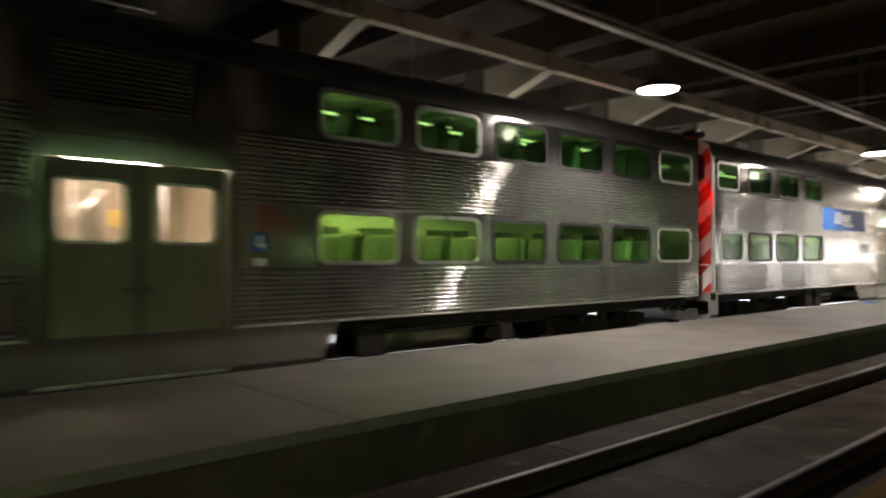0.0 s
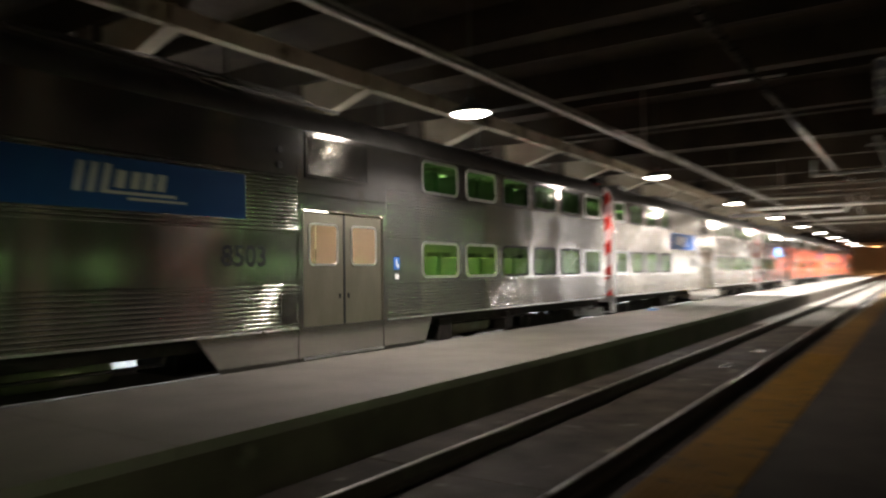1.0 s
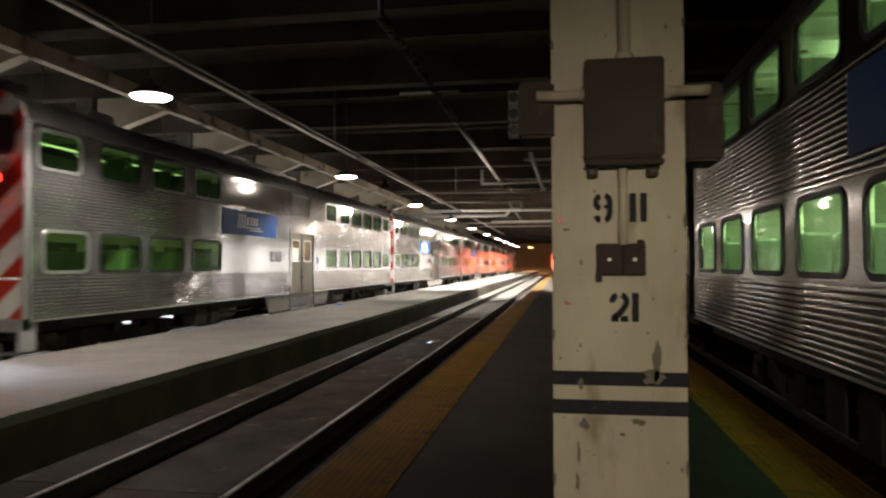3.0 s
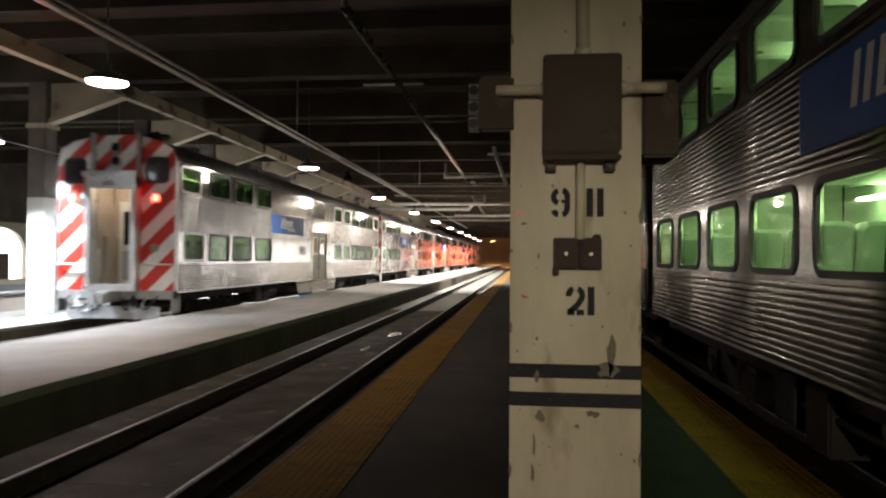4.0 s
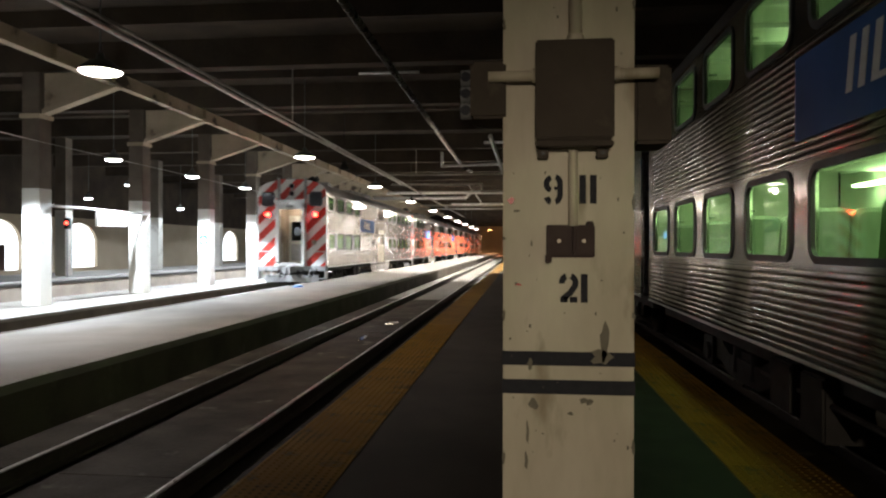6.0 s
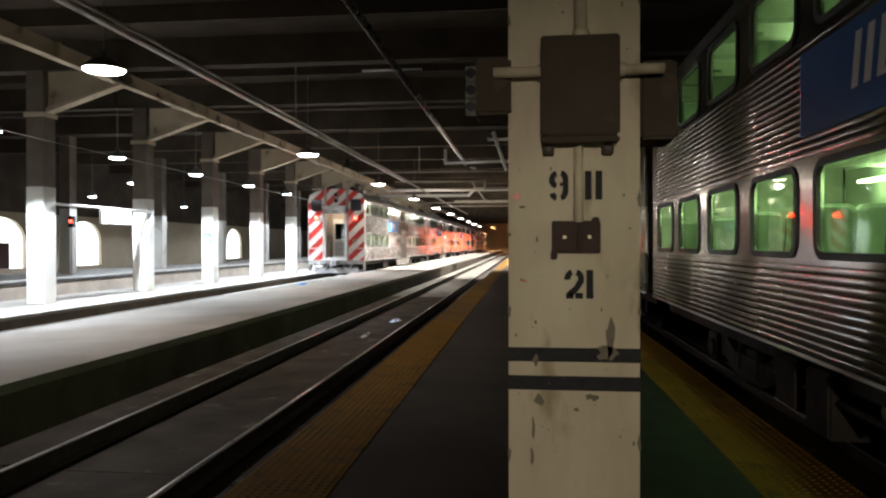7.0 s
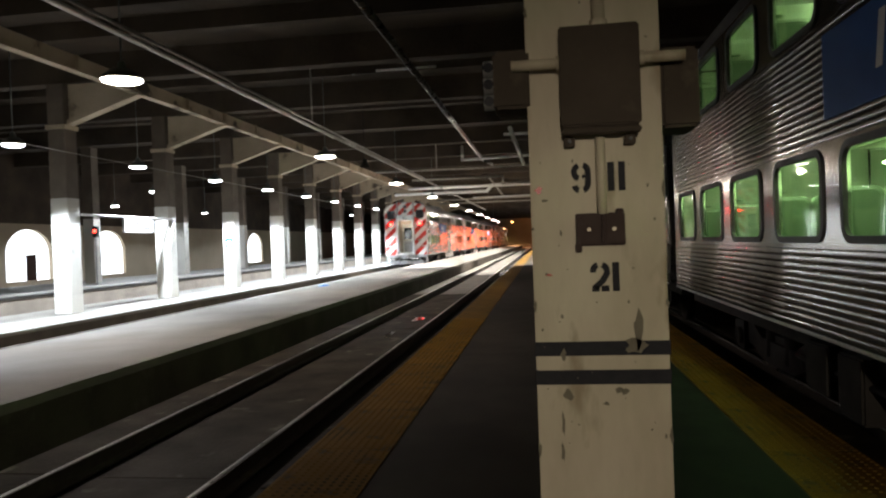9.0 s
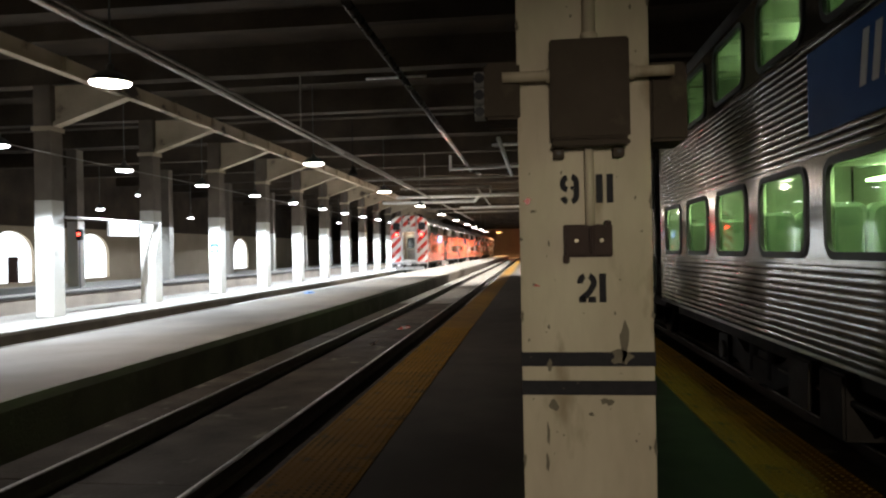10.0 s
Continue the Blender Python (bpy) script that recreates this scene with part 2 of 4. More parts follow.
def ring(bm, s0, s1, z0, z1, r, w, x0, x1):
    """A rounded rectangular ring of width w in the plane of s and z, from x0 to x1."""
    outer, inner = round_rect(s0, s1, z0, z1, r), round_rect(s0 + w, s1 - w, z0 + w, z1 - w, max(0.01, r - w))
    k = len(outer)
    lay = [[bm.verts.new((x, p[0], p[1])) for p in pts] for x, pts in ((x0, outer), (x1, outer), (x1, inner), (x0, inner))]
    for i in range(k):
        j = (i + 1) % k
        for a in range(4):
            b = (a + 1) % 4
            bm.faces.new((lay[a][i], lay[a][j], lay[b][j], lay[b][i]))


def clip(poly, a, b, c):
    """The part of a polygon where a*u + b*v <= c."""
    out = []
    for p, q in zip(poly, poly[1:] + poly[:1]):
        dp, dq = a * p[0] + b * p[1] - c, a * q[0] + b * q[1] - c
        if dp <= 0:
            out.append(p)
        if dp * dq < 0:
            t = dp / (dp - dq)
            out.append((p[0] + t * (q[0] - p[0]), p[1] + t * (q[1] - p[1])))
    return out


def as_mesh(name, bm, material, bevel=0.0):
    bmesh.ops.recalc_face_normals(bm, faces=bm.faces)
    if bevel:
        bmesh.ops.bevel(bm, geom=[e for e in bm.edges if len(e.link_faces) == 2 and e.calc_face_angle(0) > 0.6], offset=bevel, segments=2, affect="EDGES", clamp_overlap=True)
    me = bpy.data.meshes.new(name)
    bm.to_mesh(me)
    bm.free()
    me.materials.append(material)
    return me


def part(name, bm, material, parent, label="", bevel=0.0):
    ob = new(name, as_mesh(name, bm, material, bevel))
    ob.parent = parent
    return tagged(ob, label)


def thing(name, label, category, group="", kind="", m=None, bm=None, material=None, bevel=0.0):
    ob = new(name, as_mesh(name, bm, material, bevel) if bm else None)
    if m:
        ob.matrix_basis = m
    return tagged(ob, label, category, group, kind)


def BM(*boxes):
    bm = bmesh.new()
    for b in boxes:
        box(bm, *b)
    return bm


def structure(name, bm, material, label, category, bevel=0.0):
    return thing(name, label, category, kind="structure", bm=bm, material=material, bevel=bevel)


# ---- ground, tracks, platforms ----
Y0, Y1 = -45, 170
TRACKS = (-3.37, TRAIN_X, 3.72, -16.4)
structure("ground", BM((-40, 14, Y0, Y1, -0.6, -0.24)), BED, "black oily trackbed floor of the train shed", "ground")


def track(cx, far=False):
    t = thing("track", "railway track with two steel rails in grimy concrete slab", "track", "tracks")
    for side in (-1, 1):
        bm = bmesh.new()
        c = cx + side * 0.7525
        prism(bm, [(c - 0.07, -0.17), (c + 0.07, -0.17), (c + 0.07, -0.155), (c + 0.012, -0.135), (c + 0.012, -0.045), (c + 0.034, -0.035), (c + 0.034, -0.008), (c - 0.034, -0.008), (c - 0.034, -0.035), (c - 0.012, -0.045), (c - 0.012, -0.135), (c - 0.07, -0.155)], "y", Y0, Y1)
        r = part("rail", bm, RAIL_SIDE, t, "rusty rail with a polished head")
        bm = bmesh.new()
        prism(bm, [(c - 0.018, -0.0075), (c + 0.018, -0.0075), (c + 0.014, -0.002), (c + 0.007, 0.002), (c - 0.007, 0.002), (c - 0.014, -0.002)], "y", Y0, Y1)
        part("rail_head", bm, RAIL_TOP, r, "polished steel running surface")
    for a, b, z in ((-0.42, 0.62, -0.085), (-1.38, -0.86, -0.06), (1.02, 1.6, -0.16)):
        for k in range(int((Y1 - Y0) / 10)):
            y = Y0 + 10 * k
            # slabs past y 20 use paler concrete: far lamplight put into the colour
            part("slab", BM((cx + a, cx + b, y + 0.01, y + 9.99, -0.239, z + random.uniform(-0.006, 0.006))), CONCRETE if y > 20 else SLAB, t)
    return t


for c in TRACKS:
    track(c)

OWN_Z, LEFT_Z, FAR_Z = 0.30, 0.43, 0.20
structure("platform_own", BM((-1.75, 2.07, Y0, Y1, -0.239, OWN_Z - 0.004)), ASPHALT, "dark asphalt platform with yellow tactile edges", "platform")
lp = structure("platform_left", BM((-5.06, -8.12 + 0.04, Y0, Y1, -0.239, LEFT_Z - 0.10)), EDGE, "grimy concrete platform between two tracks", "platform")
for k in range(36):
    y = Y0 + 6 * k
    bm = bmesh.new()
    ys = [y + 0.006 + 5.988 * i / 40 for i in range(41)]
    worn = [(-5.03 - abs(0.022 * noise.noise((v * 2.1, 0, 0)) + 0.03 * max(0, noise.noise((v * 0.7, 5, 0)))), v) for v in ys]
    back = [(-8.10 + abs(0.03 * noise.noise((v * 1.7, 9, 0))), v) for v in reversed(ys)]
    prism(bm, worn + back, "z", LEFT_Z - 0.0995, LEFT_Z + random.uniform(-0.004, 0.003))
    part("deck_slab", bm, CONCRETE, lp)
fp = structure("platform_far", BM((-11.42, -14.75, Y0, Y1, -0.239, FAR_Z - 0.08)), EDGE, "pale concrete platform under rows of columns", "platform")
for k in range(36):
    y = Y0 + 6 * k
    part("deck_slab", BM((-11.40, -14.77, y + 0.006, y + 5.994, FAR_Z - 0.0795, FAR_Z)), CONCRETE, fp, bevel=0.01)
structure("platform_distant", BM((-18.05, -21.6, Y0, Y1, -0.239, 0.55)), WALLGREY, "grey concrete platform by the distant wall", "platform")
structure("green_paint", BM((0.52, 1.44, 1.2, 40, OWN_Z - 0.004, OWN_Z)), GREENFLOOR, "dull green painted strip on the platform", "floor paint")


def tactile(x0, x1, y0, y1, side):
    t = thing("tactile_strip", "worn yellow tactile warning strip with raised domes", "tactile strip", "platform edge strips", "structure")
    me = None
    n = int((y1 - y0) / 1.22)
    for k in range(n):
        if me is None:
            me = as_mesh("tactile_tile", BM((0, x1 - x0, 0.003, 1.217, -0.004, 0.004)), YELLOW)
        ob = new("tactile_tile", me)
        ob.location = (x0, y0 + 1.22 * k, OWN_Z)
        ob.parent = t
    verts, faces = [], []
    for i in range(10):
        for j in range(int(13.0 / 0.061)):
            x, y = x0 + 0.033 + 0.061 * i, 0.2 + 0.061 * j
            b = len(verts)
            for r, z in ((0.015, 0.004), (0.008, 0.0105)):
                for q in range(6):
                    verts.append((x + r * math.cos(q * 1.0472), y + r * math.sin(q * 1.0472), OWN_Z + z))
            for q in range(6):
                faces.append((b + q, b + (q + 1) % 6, b + 6 + (q + 1) % 6, b + 6 + q))
            faces.append(tuple(range(b + 6, b + 12)))
    d = bpy.data.meshes.new("tactile_domes")
    d.from_pydata(verts, [], faces)
    d.materials.append(YELLOW)
    ob = new("tactile_domes", d)
    ob.parent = t
    tagged(ob, kind="stuff")


tactile(-1.745, -1.13, -4.0, 100, 1)
tactile(1.46, 2.065, -4.0, 40, -1)

# ---- ceiling, beams, columns ----
BAY, COL0 = 5.33, 17.75
bm = BM((-40, 14, Y0, Y1, 7.3, 7.6))
for k in range(-11, 28):
    y = COL0 + BAY * k
    box(bm, -40, 14, y - 0.22, y + 0.22, 6.55, 7.3)
    box(bm, -40, 14, y + BAY / 2 - 0.12, y + BAY / 2 + 0.12, 6.9, 7.3)
structure("ceiling", bm, CEIL, "sooty concrete ceiling with deep cross beams", "ceiling")
structure("wall_end", BM((-40, 14, Y1, Y1 + 0.3, -0.24, 7.3)), WALLTAN, "brownish end wall of the train shed", "wall")
# assumed red source, added so the far cars mirror red
for a, b in ((-2.0, 0.2), (2.2, 3.6), (4.9, 6.1)):
    structure("red_glow_panel", BM((a, b, Y1 - 0.1, Y1 - 0.02, 0.6, 4.2)), RED_GLOW, "red glowing panel added at the end of the shed", "opening")
structure("wall_behind", BM((-40, 14, Y0 - 0.3, Y0, -0.24, 7.3)), WALLGREY, "plain grey wall behind the tracks", "wall")
wr = structure("wall_right", BM((6.2, 6.5, Y0, Y1, -0.24, 0.5), (6.2, 6.5, Y0, Y1, 3.4, 7.3)), WALLGREY, "grey side wall with lit arched openings", "wall")
e = Y0
for y in (*range(45, 130, 7), Y1 + 1.6):
    part("wall_pier", BM((6.2, 6.5, e, y - 1.6, 0.5, 3.4)), WALLGREY, wr)
    e = y + 1.6
    if y < Y1:
        part("lit_glass", BM((6.42, 6.45, y - 1.6, y + 1.6, 0.5, 3.4)), ARCH_BRIGHT, wr, "bright lit opening")


def shed_column(x, y, w, z0, m, haunch=True, group="columns of the far platform"):
    c = thing("shed_column", "square concrete column painted old white", "column", group)
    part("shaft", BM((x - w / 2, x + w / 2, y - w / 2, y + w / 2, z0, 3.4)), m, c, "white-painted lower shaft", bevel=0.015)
    # darker colour carries the missing light above the lamps' cutoff
    part("upper_shaft", BM((x - w / 2 + 0.004, x + w / 2 - 0.004, y - w / 2 + 0.004, y + w / 2 - 0.004, 3.4, 6.55)), DARK_CONCRETE, c, "upper shaft darkened above the lamp cutoff", bevel=0.015)
    if haunch:
        bm = bmesh.new()
        prism(bm, [(x + w / 2, 5.55), (x + w / 2, 6.55), (-10.75, 6.55), (-10.75, 6.25)], "y", y - 0.05, y + 0.05)
        part("gusset_plate", bm, BEAM, c, "dusty cream gusset plate")
        bm = bmesh.new()
        prism(bm, [(x + w / 2, 5.42), (x + w / 2, 5.55), (-10.75, 6.25), (-10.75, 6.12)], "y", y - 0.16, y + 0.16)
        part("knee_brace", bm, BEAM, c, "dusty cream diagonal brace")
        part("capital", BM((x - w / 2 - 0.04, x + w / 2 + 0.04, y - w / 2 - 0.04, y + w / 2 + 0.04, 5.3, 5.42)), BEAM, c, bevel=0.01)
    return c


for k in range(-6, 15):
    shed_column(-13.15, COL0 + BAY * k, 0.52, FAR_Z, OLD_WHITE)
for k in range(-3, 12):
    shed_column(-19.8, COL0 + 3 + BAY * 1.5 * k, 0.5, 0.55, OLD_WHITE, False, "columns of the distant platform")
g = thing("edge_girder", "long dusty cream steel girder under the ceiling", "girder")
part("web", BM((-10.86, -10.82, Y0, Y1, 6.2, 6.55)), BEAM, g)
part("bottom_flange", BM((-10.96, -10.72, Y0, Y1, 6.15, 6.2)), BEAM, g, bevel=0.008)
for k in range(-6, 15):
    for side in (0.0, 0.5):
        y = COL0 + BAY * (k + side)
        part("stiffener", BM((-10.82, -10.73, y - 0.012, y + 0.012, 6.2, 6.55)), BEAM, g)


# ---- hanging lamps ----
def lamp(x, y, z, r, lens, colour, watts, name, label, group, cone=150, top=7.3, blend=0.25, kind="SPOT"):
    t = thing(name, label, "lamp", group, m=pose(x, y, z))
    bm = bmesh.new()
    lathe(bm, [(0.0001, 0.3), (0.05, 0.3), (0.07, 0.2), (r * 0.55, 0.16), (r * 0.88, 0.07), (r, 0.0), (r * 0.985, 0.0), (r * 0.85, 0.055), (r * 0.5, 0.13), (0.0001, 0.14)])
    part("reflector", bm, DOME, t, "dark enamel reflector")
    bm = bmesh.new()
    lathe(bm, [(r * 0.95, 0.02), (r * 0.88, -0.015), (r * 0.6, -0.04), (0.0001, -0.05)])
    part("lens", bm, lens, t, "glowing lens")
    bm = bmesh.new()
    tube(bm, (0, 0, 0.28), (0, 0, top - z), 0.014, 8)
    part("stem", bm, DOME, t)
    l = bpy.data.lights.new(name + "_light", kind)
    l.energy, l.color, l.shadow_soft_size = watts, colour, 0.12
    if kind == "SPOT":
        l.spot_size, l.spot_blend = radians(cone), blend
    ob = new(name + "_light", l)
    ob.location = (x, y, z - 0.16)
    if name == "platform_lamp" and 0 < y < 70:
        # what the rim and lens throw sideways and up at the beams
        l = bpy.data.lights.new(name + "_rim_light", "POINT")
        l.energy, l.color, l.shadow_soft_size = 18 if y < 30 else 100, (1.0, 0.87, 0.72), 0.12
        ob = new(name + "_rim_light", l)
        ob.location = (x, y, z - 0.3)
    return t


WARM, COOL = (1.0, 0.905, 0.84), (0.78, 0.88, 1.0)
for k in range(0, 10):
    y = 10.2 + 10.9 * k
    far = 30 < y < 110
    lamp(-6.63, y, 4.6, 0.34, LAMP_DISC, (1.0, 0.95, 0.88) if far else WARM, (1300 if y < 40 else 6500) if far else 720, "platform_lamp", "round dome lamp hanging over the middle platform", "lamps of the middle platform", 114 if far else 140, blend=0.4)
for k in range(-2, 11):
    lamp(-12.45, COL0 + BAY * (k + 0.48), 4.5, 0.27, LAMP_COOL, COOL, 4200, "column_lamp", "cool white dome lamp between two columns", "lamps of the far platform", 127, blend=0.2)
# unseen lamp behind the camera, added to light the near column
lamp(0.2, -25.0, 3.9, 0.34, LAMP_DISC, (1.0, 0.87, 0.68), 7600, "platform_lamp", "unseen dome lamp over the asphalt platform", "lamps of the asphalt platform", 178, blend=0.05)
for y in (47.5, 58.2, 68.8, 79.5):
    lamp(0.2, y, 4.6, 0.34, LAMP_DISC, (1.0, 0.96, 0.9), 6800, "platform_lamp", "unseen dome lamp over the asphalt platform", "lamps of the asphalt platform", 118, blend=0.15)


lamp(-6.6, 156, 5.6, 0.6, LAMP_ORANGE, (1.0, 0.55, 0.25), 9000, "orange_lamp", "orange sodium lamp at the far end", "orange lamps")


# ---- the columns on the asphalt platform ----
CX0, CX1, CY = -0.02, 0.48, 2.2
for k in range(1, 18):
    y = CY + BAY * k
    t = thing("platform_column", "square cream-painted concrete column in a row along the asphalt platform", "column", "columns of the asphalt platform", m=pose(0.23, y + 0.25, OWN_Z))
    part("shaft", BM((-0.24, 0.24, -0.24, 0.24, 0, 6.99)), CREAM, t, bevel=0.02)
    part("dark_band", BM((-0.243, 0.243, -0.243, 0.243, 0.36, 0.43), (-0.243, 0.243, -0.243, 0.243, 0.52, 0.59)), BLACKPAINT, t)


def near_column():
    c = thing("platform_column", "square cream-painted column with stencilled track numbers and two black bands", "column")
    part("shaft", BM((CX0, CX1, CY, CY + 0.5, OWN_Z - 0.004, 6.55)), CREAM, c, "cream-painted scuffed shaft", bevel=0.008)
    for z0, z1 in ((1.348, 1.402), (1.238, 1.293)):
        part("black_band", BM((CX0 - 0.003, CX1 + 0.003, CY - 0.003, CY + 0.503, z0, z1)), BLACKPAINT, c, "worn black painted band")
    def stroke(pts, w):
        bm = bmesh.new()
        v = [Vector(p) for p in pts]
        sides = []
        for k in range(len(v)):
            d = (v[min(k + 1, len(v) - 1)] - v[max(k - 1, 0)]).normalized()
            n = Vector((-d.y, d.x)) * w / 2
            sides.append((v[k] + n, v[k] - n))
        outline = [p[0] for p in sides] + [p[1] for p in reversed(sides)]
        prism(bm, [(p.x, p.y) for p in outline], "y", CY - 0.003, CY - 0.0005)
        part("number", bm, BLACKPAINT, c, "black stencilled numeral")

    def arc(cx, cz, rx, rz, a0, a1):
        return [(cx + rx * math.cos(radians(a0 + (a1 - a0) * k / 10)), cz + rz * math.sin(radians(a0 + (a1 - a0) * k / 10))) for k in range(11)]
    for x in (0.285, 0.325):
        stroke([(x, 1.972), (x, 2.082)], 0.025)
    stroke([(0.291, 1.592), (0.291, 1.702)], 0.026)
    nx, nz = 0.173, 2.027
    stroke(arc(nx - 0.005, nz + 0.022, 0.021, 0.024, 100, 260), 0.022)
    stroke(arc(nx + 0.005, nz + 0.022, 0.021, 0.026, 80, 0) + [(nx + 0.026, nz)] + arc(nx + 0.005, nz - 0.018, 0.021, 0.03, 0, -80), 0.022)
    stroke(arc(nx + 0.004, nz + 0.022, 0.008, 0.022, -80, -30), 0.012)
    stroke(arc(nx - 0.006, nz - 0.02, 0.02, 0.028, 200, 262), 0.022)
    nx, nz = 0.232, 1.647
    stroke(arc(nx - 0.005, nz + 0.02, 0.021, 0.026, 100, 185), 0.023)
    stroke(arc(nx + 0.005, nz + 0.02, 0.021, 0.026, 80, -20) + [(nx + 0.008, nz - 0.016), (nx - 0.02, nz - 0.04)], 0.023)
    stroke([(nx - 0.031, nz - 0.044), (nx - 0.003, nz - 0.044)], 0.022)
    stroke([(nx + 0.004, nz - 0.044), (nx + 0.033, nz - 0.044)], 0.022)
    # scraped spots where the paint has come off
    spots = ((0.368, 1.44, 0.016, 0.075), (0.352, 1.385, 0.036, 0.035), (0.098, 1.20, 0.018, 0.02), (0.085, 1.352, 0.010, 0.02), (0.288, 1.215, 0.014, 0.012), (0.075, 1.09, 0.005, 0.05), (0.24, 1.165, 0.01, 0.006), (0.012, 1.985, 0.013, 0.012), (0.032, 1.945, 0.012, 0.006), (0.09, 1.82, 0.004, 0.012), (0.085, 1.50, 0.005, 0.007), (0.44, 1.86, 0.004, 0.004), (0.455, 1.04, 0.004, 0.01), (0.04, 1.66, 0.012, 0.004), (0.335, 1.55, 0.004, 0.006), (0.31, 1.21, 0.014, 0.012), (0.07, 0.98, 0.006, 0.04))
    rng = random.Random(4)
    tiny = [(CX0 + 0.02 + 0.46 * rng.random(), 0.9 + 1.9 * rng.random(), 0.0015 + 0.003 * rng.random(), 0.002 + 0.008 * rng.random() ** 3) for k in range(34)]
    edge = [(rng.choice((CX0 + 0.004, CX1 - 0.004)), 0.9 + 1.9 * rng.random(), 0.006, 0.006 + 0.02 * rng.random()) for k in range(9)]
    for i, (x, z, rx, rz) in enumerate([*spots, *tiny, *edge]):
        bm = bmesh.new()
        n = 14
        ph = i * 1.7
        pts = [(x + rx * (1 + 0.28 * math.sin(3 * a + ph) + 0.15 * math.sin(7 * a + ph)) * math.cos(a), z + rz * (1 + 0.25 * math.sin(2 * a + ph) + 0.15 * math.sin(5 * a)) * math.sin(a)) for a in (2 * math.pi * k / n for k in range(n))]
        prism(bm, pts, "y", CY - 0.0052, CY - 0.0005)
        part("paint_chip", bm, RED if i in (7, 13) else BARE, c, "scraped bare spot")


near_column()

b = thing("junction_box", "grey-brown steel junction box on the cream column", "electrical box")
part("box_body", BM((0.110, 0.383, CY - 0.10, CY - 0.001, 2.195, 2.565)), BOXPAINT, b, bevel=0.006)
part("box_lid", BM((0.102, 0.391, CY - 0.118, CY - 0.101, 2.205, 2.573)), BOXPAINT, b, "flat lid with a rolled edge", bevel=0.007)
part("bottom_lip", BM((0.104, 0.389, CY - 0.124, CY - 0.06, 2.178, 2.196)), BOXPAINT, b, bevel=0.004)
for x in (0.112, 0.334):
    lug = part("mounting_lug", BM((x, x + 0.042, CY - 0.05, CY - 0.001, 2.140, 2.179)), BOXPAINT, b, bevel=0.004)
    bm = bmesh.new()
    tube(bm, (x + 0.021, CY - 0.056, 2.16), (x + 0.021, CY - 0.048, 2.16), 0.008, 8)
    part("bolt", bm, RUBBER, lug)
for x0, x1 in ((-0.075, 0.112), (0.396, 0.56)):
    bm = bmesh.new()
    tube(bm, (x0, CY - 0.05, 2.455), (x1, CY - 0.05, 2.455), 0.021, 12)
    e = x1 if x0 < 0 else x0
    tube(bm, (e - 0.02, CY - 0.05, 2.455), (e + 0.02, CY - 0.05, 2.455), 0.029, 6)
    part("side_conduit", bm, CREAM, b, "short cream-painted conduit")

f = thing("signal_box", "small grey cast signal housing with round lenses", "signal box", m=pose(-0.086, CY + 0.06, 2.40))
part("housing", BM((-0.06, 0.078, -0.1, 0.12, -0.10, 0.12)), BOXPAINT, f, bevel=0.012)
for z in (-0.06, 0.005, 0.07):
    bm = bmesh.new()
    tube(bm, (-0.058, -0.03, z), (-0.1, -0.03, z), 0.031, 14)
    lens = part("lens_hood", bm, GREY_CAST, f, "worn pale round lens hood")
    bm = bmesh.new()
    tube(bm, (-0.0995, -0.03, z), (-0.104, -0.03, z), 0.022, 12)
    tube(bm, (-0.08, -0.06, z), (-0.08, -0.0625, z), 0.02, 12)
    part("lens", bm, HEAD, lens)
f2 = thing("signal_box", "dark cast housing on the shaded side of the column", "signal box", m=pose(0.549, CY + 0.1, 2.36))
part("housing", BM((-0.07, 0.07, -0.1, 0.14, -0.16, 0.14)), BOXPAINT, f2, bevel=0.012)

cd = thing("conduit", "cream-painted vertical conduit down the column", "conduit")
bm = bmesh.new()
tube(bm, (0.255, CY - 0.03, 2.56), (0.255, CY - 0.03, 6.5), 0.025, 14)
part("upper_pipe", bm, CREAM, cd)
bm = bmesh.new()
tube(bm, (0.247, CY - 0.025, 1.885), (0.247, CY - 0.025, 2.2), 0.018, 14)
part("lower_pipe", bm, CREAM, cd)
bm = bmesh.new()
tube(bm, (0.255, CY - 0.03, 2.566), (0.255, CY - 0.03, 2.61), 0.033, 8)
part("coupling", bm, CREAM, cd)

s = thing("push_button_station", "dark red-brown twin push-button box on the column", "switch box", m=pose(0.238, CY - 0.001, 1.828))
part("back_plate", BM((-0.092, 0.092, -0.02, 0, -0.062, 0.062)), BROWN, s, bevel=0.004)
for x in (-0.046, 0.046):
    c = part("cover", BM((x - 0.041, x + 0.041, -0.062, -0.0195, -0.055, 0.057)), BROWN, s, bevel=0.008)
    p2 = part("raised_panel", BM((x - 0.028, x + 0.028, -0.070, -0.0615, -0.036, 0.040)), BROWN, c, bevel=0.004)
    bm = bmesh.new()
    tube(bm, (x, -0.0695, 0), (x, -0.075, 0), 0.0075, 10)
    part("screw", bm, SCREW, c, "shiny brass screw")
part("hasp", BM((-0.096, -0.072, -0.05, -0.012, -0.085, -0.05)), BROWN, s, bevel=0.004)
part("top_stub", BM((0.058, 0.085, -0.05, -0.015, 0.056, 0.075)), BROWN, s, bevel=0.004)

# ---- gallery cars ----
HW, TOPZ = 1.525, 4.13
CAR_L, CAR_P = 24.6, 25.2


def sag(s):
    """How far the thin side sheet stands proud between its frames, 0.83 m apart."""
    k = math.floor(s / 0.83)
    u = s / 0.83 - k
    return (0.0035 * math.sin(2.3 * k) + 0.002) * math.sin(math.pi * u) ** 2 + 0.002 * math.sin(1.9 * s)


